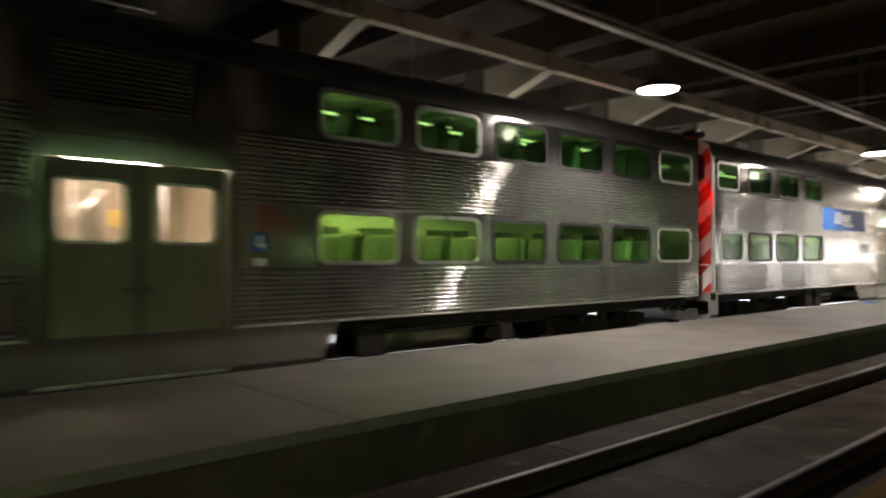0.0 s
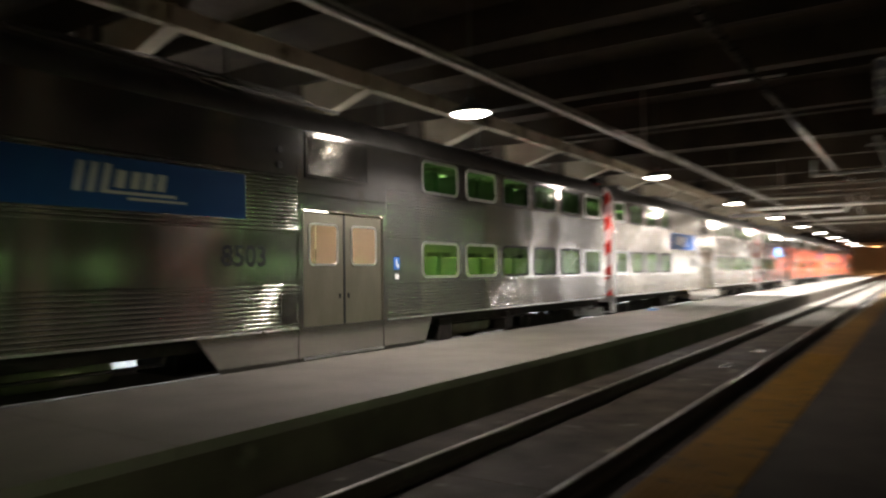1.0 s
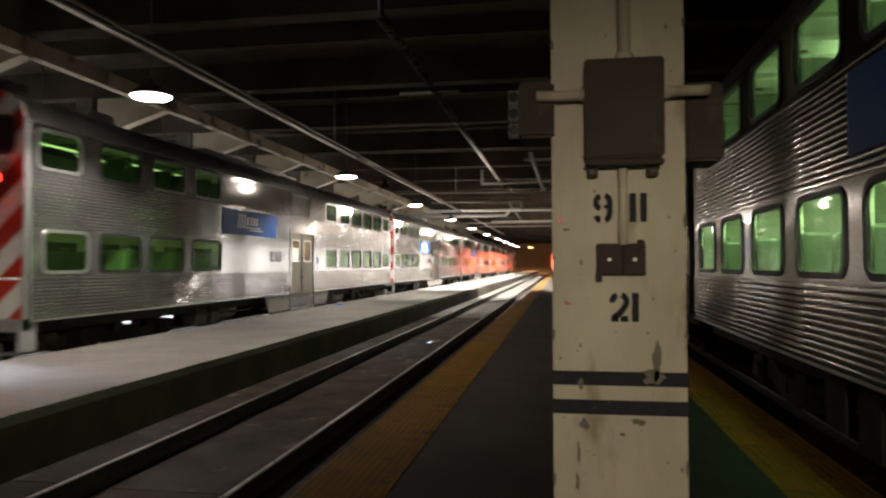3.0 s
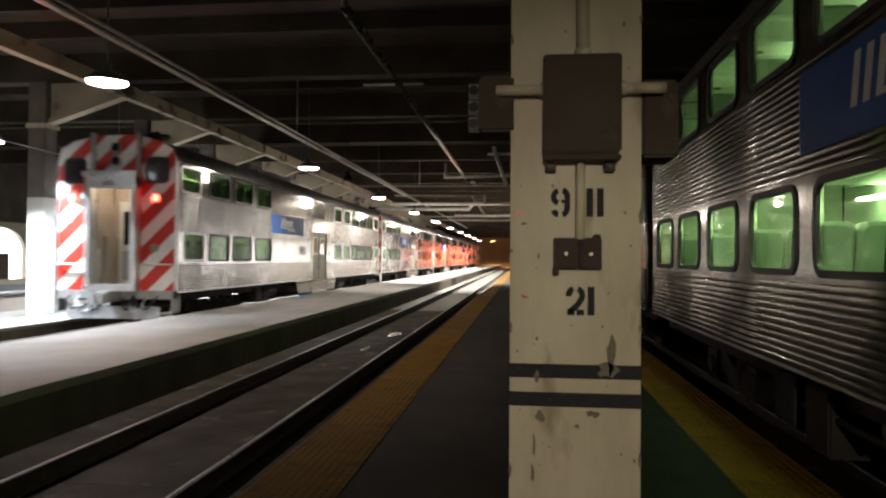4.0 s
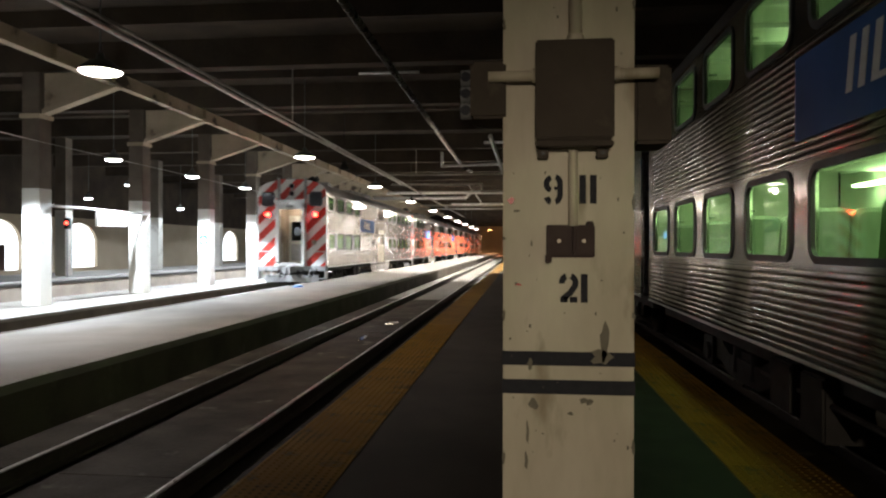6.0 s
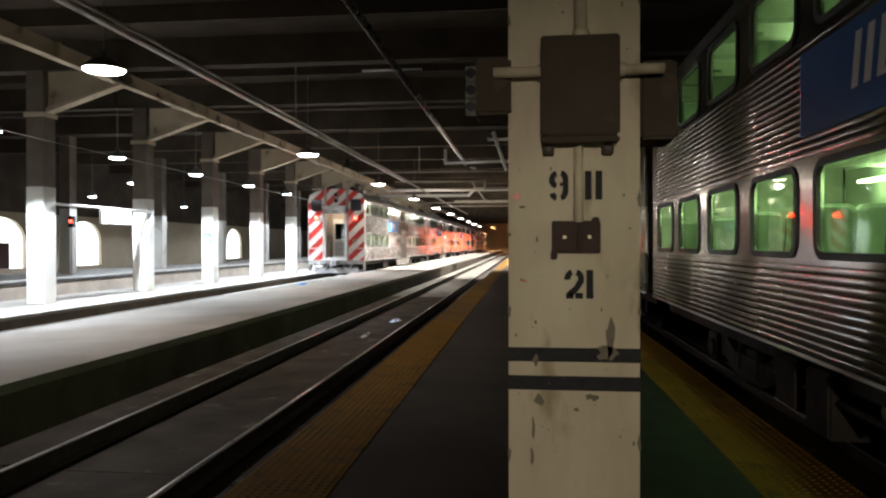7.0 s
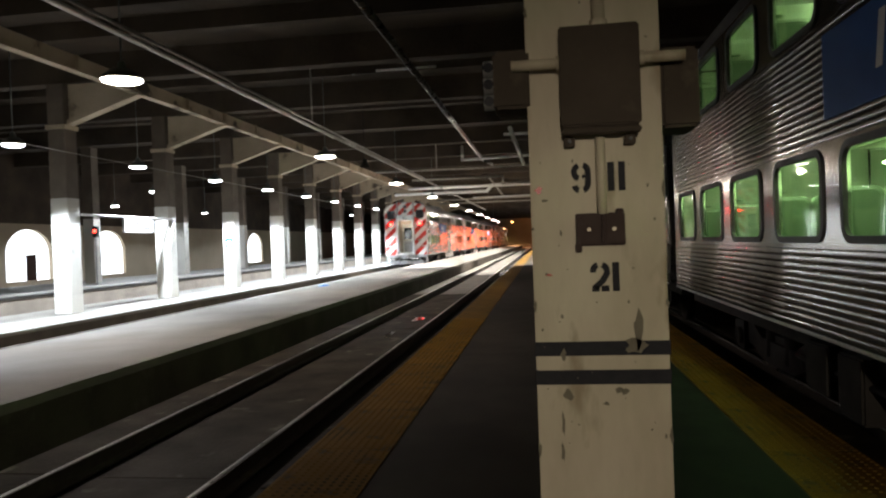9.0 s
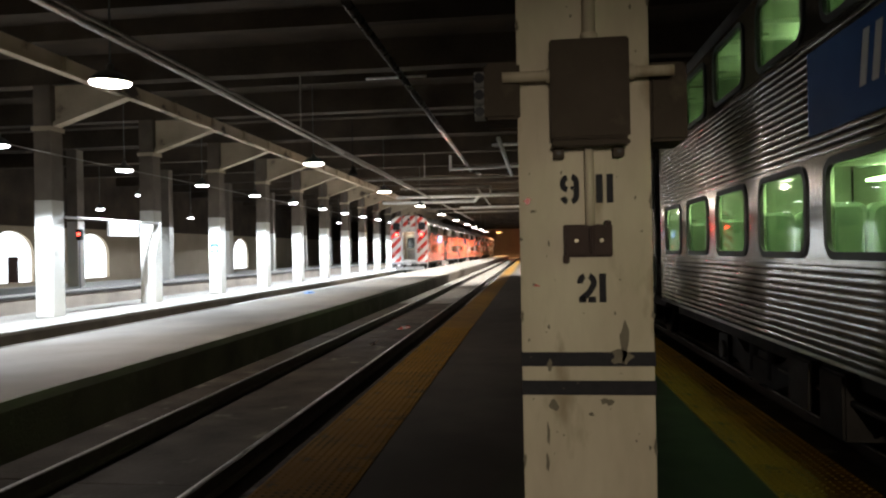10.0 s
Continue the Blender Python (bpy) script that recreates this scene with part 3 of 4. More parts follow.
def fluted(bm, x, s0, s1, z0, z1, n, amp=0.0085):
    """Crowned ribs with narrow grooves along the car, in sheets that sag a little between the frames."""
    h = (z1 - z0) / n
    prof = []
    for k in range(n):
        for a, d in ((0.0, 0.0), (0.07, 0.72), (0.16, 0.9), (0.32, 0.975), (0.5, 1.0), (0.68, 0.975), (0.84, 0.9), (0.93, 0.72)):
            prof.append((x + amp * d, z0 + h * (k + a)))
    prof.append((x, z1))
    m = max(2, round((s1 - s0) / 0.2))
    ys = [s0 + (s1 - s0) * j / m for j in range(m + 1)]
    rows = [[bm.verts.new((p[0] + sag(s), s, p[1])) for p in prof] for s in ys]
    for ra, rb in zip(rows, rows[1:]):
        for i in range(len(prof) - 1):
            fc = bm.faces.new((ra[i], rb[i], rb[i + 1], ra[i + 1]))
            fc.smooth = True
        for i in range(0, len(prof), 8):
            bm.edges.get((ra[i], rb[i])).smooth = False


def belt(bm, x0, x1, s0, s1, z0, z1, holes, h0, h1, r):
    """A flat wall band with round-cornered window openings."""
    box(bm, x0, x1, s0, s1, z0, h0)
    box(bm, x0, x1, s0, s1, h1, z1)
    e = s0
    for a, b in holes:
        box(bm, x0, x1, e, a, h0, h1)
        e = b
        pts = round_rect(a, b, h0, h1, r)
        k = len(pts) // 4
        for q, corner in enumerate(((b, h1), (a, h1), (a, h0), (b, h0))):
            c = bm.verts.new((x1, *corner))
            arc = [bm.verts.new((x1, *p)) for p in pts[q * k:(q + 1) * k]]
            for i, j in zip(arc, arc[1:]):
                bm.faces.new((c, i, j))
    box(bm, x0, x1, e, s1, h0, h1)


def sign_shapes(parent, s0, s1, z0, z1):
    """The blue name board: a taller slanted block, four small ones and underlines, all plain white shapes."""
    board = part("name_board", BM((HW + 0.001, HW + 0.022, s0, s1, z0, z1)), BLUE, parent, "blue name board with white slanted shapes")
    h, w = z1 - z0, s1 - s0
    c = s0 + 0.42 * w
    def slant(a, b, lo, hi, nm):
        bm = bmesh.new()
        k = 0.12
        prism(bm, [(a + lo * k, z0 + lo * h), (b + lo * k, z0 + lo * h), (b + hi * k, z0 + hi * h), (a + hi * k, z0 + hi * h)], "x", HW + 0.0225, HW + 0.026)
        part(nm, bm, WHITE, board)
    for d in (-0.62, -0.45, -0.28):
        slant(c + d, c + d + 0.085, 0.3, 0.86, "white_shape")
    for d in (-0.11, 0.1, 0.28, 0.46):
        slant(c + d, c + d + 0.13, 0.42, 0.76, "white_shape")
    slant(c - 0.2, c + 0.78, 0.30, 0.36, "white_underline")
    slant(c + 0.1, c + 0.95, 0.2, 0.25, "white_underline")


def seat_mesh(name, backs, w, z1):
    """A seat: rounded padded back cushions, a bench cushion and a pedestal."""
    bm = bmesh.new()
    half = w / 2
    box(bm, -half, half, 0, 0.46, 0.36, 0.46)
    cw = w / backs
    for k in range(backs):
        x = -half + cw * k
        lo = [(x + p[0], p[1]) for p in round_rect(0.008, cw - 0.008, 0.40, z1, 0.08, 4)]
        mid = [(x + p[0], p[1]) for p in round_rect(0.04, cw - 0.04, 0.44, z1 - 0.035, 0.07, 4)]
        rows = [[bm.verts.new((u, y + 0.16 * (v - 0.4), v)) for u, v in pts] for pts, y in ((mid, 0.375), (lo, 0.40), (lo, 0.49), (mid, 0.515))]
        bm.faces.new(rows[0][::-1])
        bm.faces.new(rows[-1])
        for ra, rb in zip(rows, rows[1:]):
            for i in range(len(lo)):
                j = (i + 1) % len(lo)
                bm.faces.new((ra[i], ra[j], rb[j], rb[i]))
    box(bm, -0.1, 0.1, 0.1, 0.36, 0, 0.36)
    tube(bm, (half - 0.01, 0.5, 0.4), (half - 0.01, 0.64, z1 + 0.05), 0.016, 8)
    tube(bm, (half - 0.01, 0.64, z1 + 0.05), (half - 0.2, 0.64, z1 + 0.05), 0.016, 8)
    return as_mesh(name, bm, SEAT)


SEAT_ME = seat_mesh("seat", 2, 0.96, 1.03)
GALLERY_SEAT_ME = seat_mesh("gallery_seat", 1, 0.5, 0.98)


def car_shell(car, low, up, door, low_glass, up_glass, bright, strip, seat_pitch, low_z=(1.73, 2.38), up_z=(3.43, 4.03)):
    """Sides, roof, floor, windows and inside of a bilevel car; s runs from the rear end."""
    x0, x1 = HW - 0.05, HW
    d0, d1 = door if door else (9.0, 9.0)
    spans = [(0.12, d0 - 0.12), (d1 + 0.12, CAR_L - 0.06)] if door else [(0.12, CAR_L - 0.06)]
    for a, b in spans:
        hl, hu = [h for h in low if a < h[0] < b], [h for h in up if a < h[0] < b]
        bm = bmesh.new()
        fluted(bm, HW, a, b, 0.95, 1.64, 11)
        part("lower_fluting", bm, STEEL, car, "ribbed stainless steel")
        bm = bmesh.new()
        belt(bm, x0, x1, a, b, 1.64, 2.46, hl, low_z[0], low_z[1], 0.13)
        part("window_band", bm, STEEL_FLAT, car, "flat stainless steel window band")
        bm = bmesh.new()
        fluted(bm, HW, a, b, 2.46, 3.36, 15)
        part("upper_fluting", bm, STEEL, car, "ribbed stainless steel")
        bm = bmesh.new()
        belt(bm, x0, x1, a, b, 3.36, TOPZ, hu, up_z[0], up_z[1], 0.13)
        part("upper_window_band", bm, STEEL_FLAT, car, "flat stainless steel window band")
        part("inner_wall", BM((HW - 0.06, HW - 0.052, a, b, 0.95, low_z[0]), (HW - 0.06, HW - 0.052, a, b, low_z[1], up_z[0]), (HW - 0.06, HW - 0.052, a, b, up_z[1], TOPZ)), INNER, car)
        part("trim_strip", BM((HW, HW + 0.014, a, b, 0.925, 0.952)), ALU, car, bevel=0.003)
    for holes, (z0, z1), gl in ((low, low_z, low_glass), (up, up_z, up_glass)):
        for i, (a, b) in enumerate(holes):
            light = (i * 7 + len(holes)) % 5 in bright
            bm = bmesh.new()
            ring(bm, a - 0.045, b + 0.045, z0 - 0.045, z1 + 0.045, 0.16, 0.055, HW - 0.02, HW + 0.014)
            w = part("window", bm, ALU if light else RUBBER, car, "aluminium-framed tinted window" if light else "rubber-edged tinted window")
            bm = bmesh.new()
            prism(bm, round_rect(a - 0.01, b + 0.01, z0 - 0.01, z1 + 0.01, 0.13), "x", HW - 0.03, HW - 0.024)
            part("pane", bm, gl, w)
    # far side, roof, floor
    bm = bmesh.new()
    for z0, z1, n in ((0.95, 1.64, 11), (2.46, 3.36, 15)):
        fluted(bm, HW, -CAR_L + 0.06, -0.12, z0, z1, n)
    bmesh.ops.rotate(bm, verts=bm.verts, matrix=Matrix.Rotation(math.pi, 3, "Z"))
    box(bm, -HW, -HW + 0.05, 0.12, CAR_L - 0.06, 1.64, 2.46)
    box(bm, -HW, -HW + 0.05, 0.12, CAR_L - 0.06, 3.36, TOPZ)
    box(bm, -HW + 0.03, -HW + 0.04, 0.12, CAR_L - 0.06, 0.95, TOPZ)
    part("far_side", bm, STEEL, car, "ribbed stainless steel side")
    bm = bmesh.new()
    prof = [(-HW, TOPZ), (-HW + 0.03, 4.28), (-1.36, 4.46), (-1.08, 4.62), (-0.6, 4.75), (0, 4.80), (0.6, 4.75), (1.08, 4.62), (1.36, 4.46), (HW - 0.03, 4.28), (HW, TOPZ)]
    rows = [[bm.verts.new((p[0], s, p[1])) for p in prof] for s in (0.05, CAR_L)]
    for i in range(len(prof) - 1):
        fc = bm.faces.new((rows[0][i], rows[1][i], rows[1][i + 1], rows[0][i + 1]))
        fc.smooth = True
    part("roof", bm, ROOF, car, "curved sooty steel roof")
    part("inner_lining", BM((-HW + 0.055, -HW + 0.062, 0.2, CAR_L - 0.1, 1.1, 1.75), (-HW + 0.055, -HW + 0.062, 0.2, CAR_L - 0.1, 2.36, 3.45), (-HW + 0.055, -HW + 0.062, 0.2, CAR_L - 0.1, 4.0, 4.42)), INNER, car, "cream wall lining")
    part("far_glazing", BM((-HW + 0.055, -HW + 0.06, 0.2, CAR_L - 0.1, 1.75, 2.36), (-HW + 0.055, -HW + 0.06, 0.2, CAR_L - 0.1, 3.45, 4.0)), FAR_GLASS, car, "dim far-side glazing")
    for k in range(15):
        part("window_pillar", BM((-HW + 0.06, -HW + 0.07, 0.3 + 1.66 * k, 0.75 + 1.66 * k, 1.75, 2.36), (-HW + 0.06, -HW + 0.07, 0.3 + 1.66 * k, 0.75 + 1.66 * k, 3.45, 4.0)), INNER, car)
    part("inner_ceiling", BM((-1.3, 1.3, 0.2, CAR_L - 0.1, 4.42, 4.44)), INNER, car)
    part("floor", BM((-HW + 0.05, HW - 0.05, 0.05, CAR_L - 0.05, 0.96, 1.1)), LINO, car)
    for side in (-1, 1):
        xa, xb = sorted((side * 0.5, side * (HW - 0.07)))
        part("gallery_floor", BM((xa, xb, 1.9, d0 - 0.2 if door else CAR_L - 1.0, 2.86, 2.92), *([(xa, xb, d1 + 0.2, CAR_L - 0.6, 2.86, 2.92)] if door else [])), INNER, car, "upper gallery floor")
        part("gallery_rail", BM((side * 0.5 - 0.015, side * 0.5 + 0.015, 1.9, CAR_L - 0.8, 3.4, 3.43), (side * 0.5 - 0.015, side * 0.5 + 0.015, 1.9, CAR_L - 0.8, 3.14, 3.17)), ALU, car)
        for k in range(int((CAR_L - 2.2) / 1.6)):
            y = 1.3 + 1.6 * k
            if not door or not d0 - 1.5 < y < d1 + 0.2:
                lit = LIGHT_YELLOW if door and 14 < y < 17.5 else strip
                x, z = (side * 0.62, 2.825) if door else (side * 1.25, 2.69)
                part("lower_light", BM((x - 0.09, x + 0.09, y, y + 1.22, z, z + 0.034)), lit, car, "fluorescent ceiling light")
        for k in range(15):
            if (k * 7 + (side > 0) * 3) % 5 > 1:
                part("upper_light", BM((side * 0.16 - 0.04, side * 0.16 + 0.04, 2 + 1.5 * k, 3.2 + 1.5 * k, 4.12, 4.145)), LIGHT_DIM if door else strip, car, "fluorescent light")
    for s in [(2.3 if door else 0.9) + seat_pitch * k for k in range(int((CAR_L - 3.6) / seat_pitch))]:
        if door and d0 - 0.9 < s < d1 + 0.3:
            continue
        for x in (-0.98, 0.98):
            ob = new("seat", SEAT_ME)
            ob.matrix_basis = pose(x, s, 1.1)
            ob.parent = car
        for x in (-1.18, 1.18):
            ob = new("gallery_seat", GALLERY_SEAT_ME)
            ob.matrix_basis = pose(x, s, 2.92)
            ob.parent = car
    for k in range(int((CAR_L - 3.0) / 0.8)):
        y = 2.0 + 0.8 * k
        part("ceiling_rib", BM((-1.28, 1.28, y, y + 0.05, 4.36, 4.419)), ALU, car)
    ew = part("end_wall", BM((-HW + 0.02, -0.45, CAR_L - 0.05, CAR_L, 0.95, 4.5), (0.45, HW - 0.02, CAR_L - 0.05, CAR_L, 0.95, 4.5), (-0.45, 0.45, CAR_L - 0.05, CAR_L, 3.1, 4.7)), STEEL_FLAT, car)
    part("end_door", BM((-0.45, 0.45, CAR_L - 0.04, CAR_L - 0.01, 1.0, 3.1)), DOOR_STEEL, car)
    part("diaphragm", BM((-0.62, -0.5, CAR_L, CAR_L + 0.27, 1.0, 3.2), (0.5, 0.62, CAR_L, CAR_L + 0.27, 1.0, 3.2), (-0.62, 0.62, CAR_L, CAR_L + 0.27, 3.2, 3.32)), RUBBER, car, "black rubber bellows")


def car_under(car, skirt, bogie=3.4):
    a, b = skirt or (9.5, 14.5)
    if skirt:
        bm = bmesh.new()
        prism(bm, [(a - 0.45, 0.945), (a, 0.37), (b, 0.37), (b + 0.3, 0.945)], "x", HW - 0.03, HW + 0.006)
        part("skirt", bm, STEEL_FLAT, car, "smooth stainless steel skirt", bevel=0.006)
    part("underframe", BM((-1.3, 1.3, 0.3, CAR_L - 0.2, 0.72, 0.955), (-0.5, 0.5, a, b, 0.3, 0.72)), UNDER, car)
    for c in (bogie, CAR_L - bogie):
        bm = bmesh.new()
        for sd in (-1, 1):
            xa, xb = sorted((sd * 0.98, sd * 1.14))
            prism(bm, [(c - 1.75, 0.40), (c - 1.75, 0.62), (c - 0.9, 0.66), (c - 0.55, 0.52), (c + 0.55, 0.52), (c + 0.9, 0.66), (c + 1.75, 0.62), (c + 1.75, 0.40), (c + 0.9, 0.38), (c + 0.5, 0.26), (c - 0.5, 0.26), (c - 0.9, 0.38)], "x", xa, xb)
            for d in (-1.28, 1.28):
                box(bm, xa - 0.02, xb + 0.05, c + d - 0.16, c + d + 0.16, 0.3, 0.66)
                tube(bm, (sd * 1.14, c + d, 0.46), (sd * 1.24, c + d, 0.46), 0.11, 12)
            for d in (-0.32, 0.32):
                tube(bm, (sd * 1.06, c + d, 0.34), (sd * 1.06, c + d, 0.72), 0.10, 10)
        box(bm, -1.1, 1.1, c - 0.2, c + 0.2, 0.42, 0.6)
        tr = part("truck_frame", bm, UNDER, car, "dirty cast truck frame with axle boxes")
        for d in (-1.28, 1.28):
            bm = bmesh.new()
            for sd in (-1, 1):
                tube(bm, (sd * 0.69, c + d, 0.46), (sd * 0.82, c + d, 0.46), 0.457, 28)
                tube(bm, (sd * 0.66, c + d, 0.46), (sd * 0.69, c + d, 0.46), 0.48, 28)
            tube(bm, (-0.7, c + d, 0.46), (0.7, c + d, 0.46), 0.08, 10)
            part("wheelset", bm, RAIL_SIDE, tr, "steel wheels on an axle")
    for y, ln, r in ((16.9, 1.7, 0.21), (7.6, 1.2, 0.17)):
        bm = bmesh.new()
        tube(bm, (1.0, y - ln / 2, 0.62), (1.0, y + ln / 2, 0.62), r, 18)
        for e in (-1, 1):
            tube(bm, (1.0, y + e * ln / 2, 0.62), (1.0, y + e * (ln / 2 + 0.07), 0.62), r, 18, r2=r * 0.6)
        part("air_tank", bm, TANK, car, "dusty tan cylindrical air tank")
    for y0, y1, zb in ((6.3, 6.75, 0.33), (5.6, 6.1, 0.4), (15.3, 15.8, 0.38), (18.2, 18.5, 0.42)):
        part("equipment_box", BM((0.8, 1.42, y0, y1, zb, 0.83)), UNDER, car, bevel=0.02)
    bm = bmesh.new()
    pipe_run(bm, [(1.35, 5.2, 0.62), (1.35, 8.8, 0.62), (1.2, 9.0, 0.8)], 0.025, 8)
    part("brake_pipe", bm, UNDER, car)
    bm = bmesh.new()
    pipe_run(bm, [(1.38, 15.2, 0.7), (1.38, 19.3, 0.7)], 0.02, 8)
    part("brake_pipe", bm, UNDER, car)


def car_doors(car, d0, d1, sign):
    """Double-leaf door with its recessed frame, louvre, stickers and hatches."""
    m = (d0 + d1) / 2
    part("door_frame", BM((HW - 0.05, HW + 0.02, d0 - 0.12, d0, 0.42, 3.0), (HW - 0.05, HW + 0.02, d1, d1 + 0.12, 0.42, 3.0), (HW - 0.05, HW + 0.02, d0, d1, 2.84, 3.0)), STEEL_FLAT, car, "bright stainless door frame", bevel=0.006)
    part("panel_over_door", BM((HW - 0.05, HW + 0.004, d0 - 0.12, d1 + 0.12, 3.0, TOPZ)), STEEL_FLAT, car)
    part("threshold", BM((HW - 0.2, HW + 0.03, d0, d1, 0.42, 0.455)), ALU, car, "worn metal threshold", bevel=0.006)
    for a, b in ((d0 + 0.01, m - 0.025), (m + 0.025, d1 - 0.01)):
        bm = bmesh.new()
        belt(bm, HW - 0.06, HW - 0.03, a, b, 0.46, 2.83, [(a + 0.17, b - 0.15)], 1.95, 2.62, 0.09)
        leaf = part("door_leaf", bm, DOOR_STEEL, car, "grimy steel door leaf")
        bm = bmesh.new()
        ring(bm, a + 0.15, b - 0.13, 1.93, 2.64, 0.11, 0.035, HW - 0.035, HW - 0.018)
        w = part("door_window", bm, ALU, leaf, "clear door window with a bright rim")
        bm = bmesh.new()
        prism(bm, round_rect(a + 0.17, b - 0.15, 1.95, 2.62, 0.09), "x", HW - 0.05, HW - 0.046)
        part("door_pane", bm, GLASS_DOOR, leaf)
        h = m - 0.12 if a < m - 0.1 and b < m else m + 0.1
        part("door_handle", BM((HW - 0.031, HW - 0.012, h - 0.02, h + 0.02, 1.38, 1.46)), RUBBER, leaf, bevel=0.004)
    part("door_seal", BM((HW - 0.055, HW - 0.022, m - 0.024, m + 0.024, 0.46, 2.83)), RUBBER, car, "black rubber door seal")
    # vestibule behind the doors
    part("vestibule_wall", BM((-0.3, -0.26, d0 - 0.1, d1 + 0.1, 1.1, 3.0), (-0.26, HW - 0.07, d0 - 0.16, d0 - 0.13, 0.5, 3.0), (-0.26, HW - 0.07, d1 + 0.13, d1 + 0.16, 0.5, 3.0)), TAN, car, "warm tan vestibule wall")
    part("vestibule_step", BM((0.6, HW - 0.08, d0, d1, 0.43, 0.46), (0.2, 0.6, d0, d1, 0.43, 0.78)), LINO, car)
    part("vestibule_light", BM((0.3, 0.9, m - 0.5, m + 0.5, 2.94, 2.98)), LIGHT_WARM, car, "warm ceiling light")
    for s, z, w, h, mt in ((m - 0.62, 2.1, 0.22, 0.3, WHITE), (m + 0.2, 2.2, 0.16, 0.22, YELLOW_NOTE), (m + 0.5, 1.98, 0.2, 0.28, WHITE), (m - 0.3, 2.3, 0.12, 0.16, WHITE)):
        part("notice", BM((-0.2595, -0.255, s, s + w, z, z + h)), mt, car, "small paper notice")
    part("inner_doorway", BM((-0.2595, -0.25, m - 0.12, m + 0.1, 1.1, 2.75)), DOOR_STEEL, car)
    bm = bmesh.new()
    for s in (m - 0.55, m + 0.5):
        tube(bm, (0.9, s, 0.5), (0.9, s, 2.9), 0.02, 8)
    tube(bm, (0.9, m - 0.55, 2.2), (0.5, m - 0.1, 2.6), 0.02, 8)
    part("grab_pole", bm, ALU, car)
    # louvre above the door
    lv = part("louvre_frame", BM((HW + 0.004, HW + 0.03, d0 + 0.05, d0 + 0.1, 3.36, 4.1), (HW + 0.004, HW + 0.03, d0 + 1.6, d0 + 1.65, 3.36, 4.1), (HW + 0.004, HW + 0.03, d0 + 0.1, d0 + 1.6, 3.36, 3.41), (HW + 0.004, HW + 0.03, d0 + 0.1, d0 + 1.6, 4.05, 4.1)), STEEL_FLAT, car, "ventilation louvre", bevel=0.004)
    for k in range(11):
        z = 3.425 + 0.057 * k
        bm = bmesh.new()
        prism(bm, [(HW + 0.004, z + 0.035), (HW + 0.03, z), (HW + 0.034, z + 0.006), (HW + 0.008, z + 0.045)], "y", d0 + 0.1, d0 + 1.6)
        part("louvre_slat", bm, STEEL_FLAT, lv)
    part("drip_rail", BM((HW + 0.004, HW + 0.03, d0 - 0.55, d1 + 0.5, 3.09, 3.12)), STEEL_FLAT, car, bevel=0.004)
    for z in (3.5, 3.74):
        bm = bmesh.new()
        tube(bm, (HW - 0.01, d0 - 0.5, z), (HW + 0.03, d0 - 0.5, z), 0.055, 12)
        part("side_marker", bm, RUBBER, car, "small black round marker lamp")
    st = part("access_sticker", BM((HW + 0.001, HW + 0.004, d1 + 0.33, d1 + 0.52, 1.86, 2.1)), BLUE, car, "small blue access sticker")
    part("sticker_shape", BM((HW + 0.0045, HW + 0.006, d1 + 0.40, d1 + 0.44, 1.93, 2.06), (HW + 0.0045, HW + 0.006, d1 + 0.44, d1 + 0.48, 1.9, 1.96)), WHITE, st)
    part("notice_sticker", BM((HW + 0.001, HW + 0.004, d1 + 0.37, d1 + 0.49, 1.68, 1.78)), WHITE, car, "small white sticker")
    part("hatch", BM((HW + 0.016, HW + 0.03, d0 - 0.5, d0 - 0.18, 1.05, 1.5)), STEEL_FLAT, car, "small steel hatch", bevel=0.006)
    part("notice_plate", BM((HW + 0.001, HW + 0.012, d0 - 0.52, d0 - 0.22, 1.98, 2.3)), STEEL_FLAT, car, bevel=0.004)
    cu = bpy.data.curves.new("car_number", "FONT")
    cu.body, cu.size, cu.extrude, cu.offset = "8503", 0.43, 0.001, 0.007
    tmp = bpy.data.objects.new("car_number", cu)
    me = bpy.data.meshes.new_from_object(tmp)
    me.materials.clear()
    me.materials.append(BLACKPAINT)
    ob = new("car_number", me)
    ob.matrix_basis = pose(HW + 0.0045, d0 - 1.62, 1.93, 90, 0, 90)
    ob.parent = car
    tagged(ob, "dark car number")


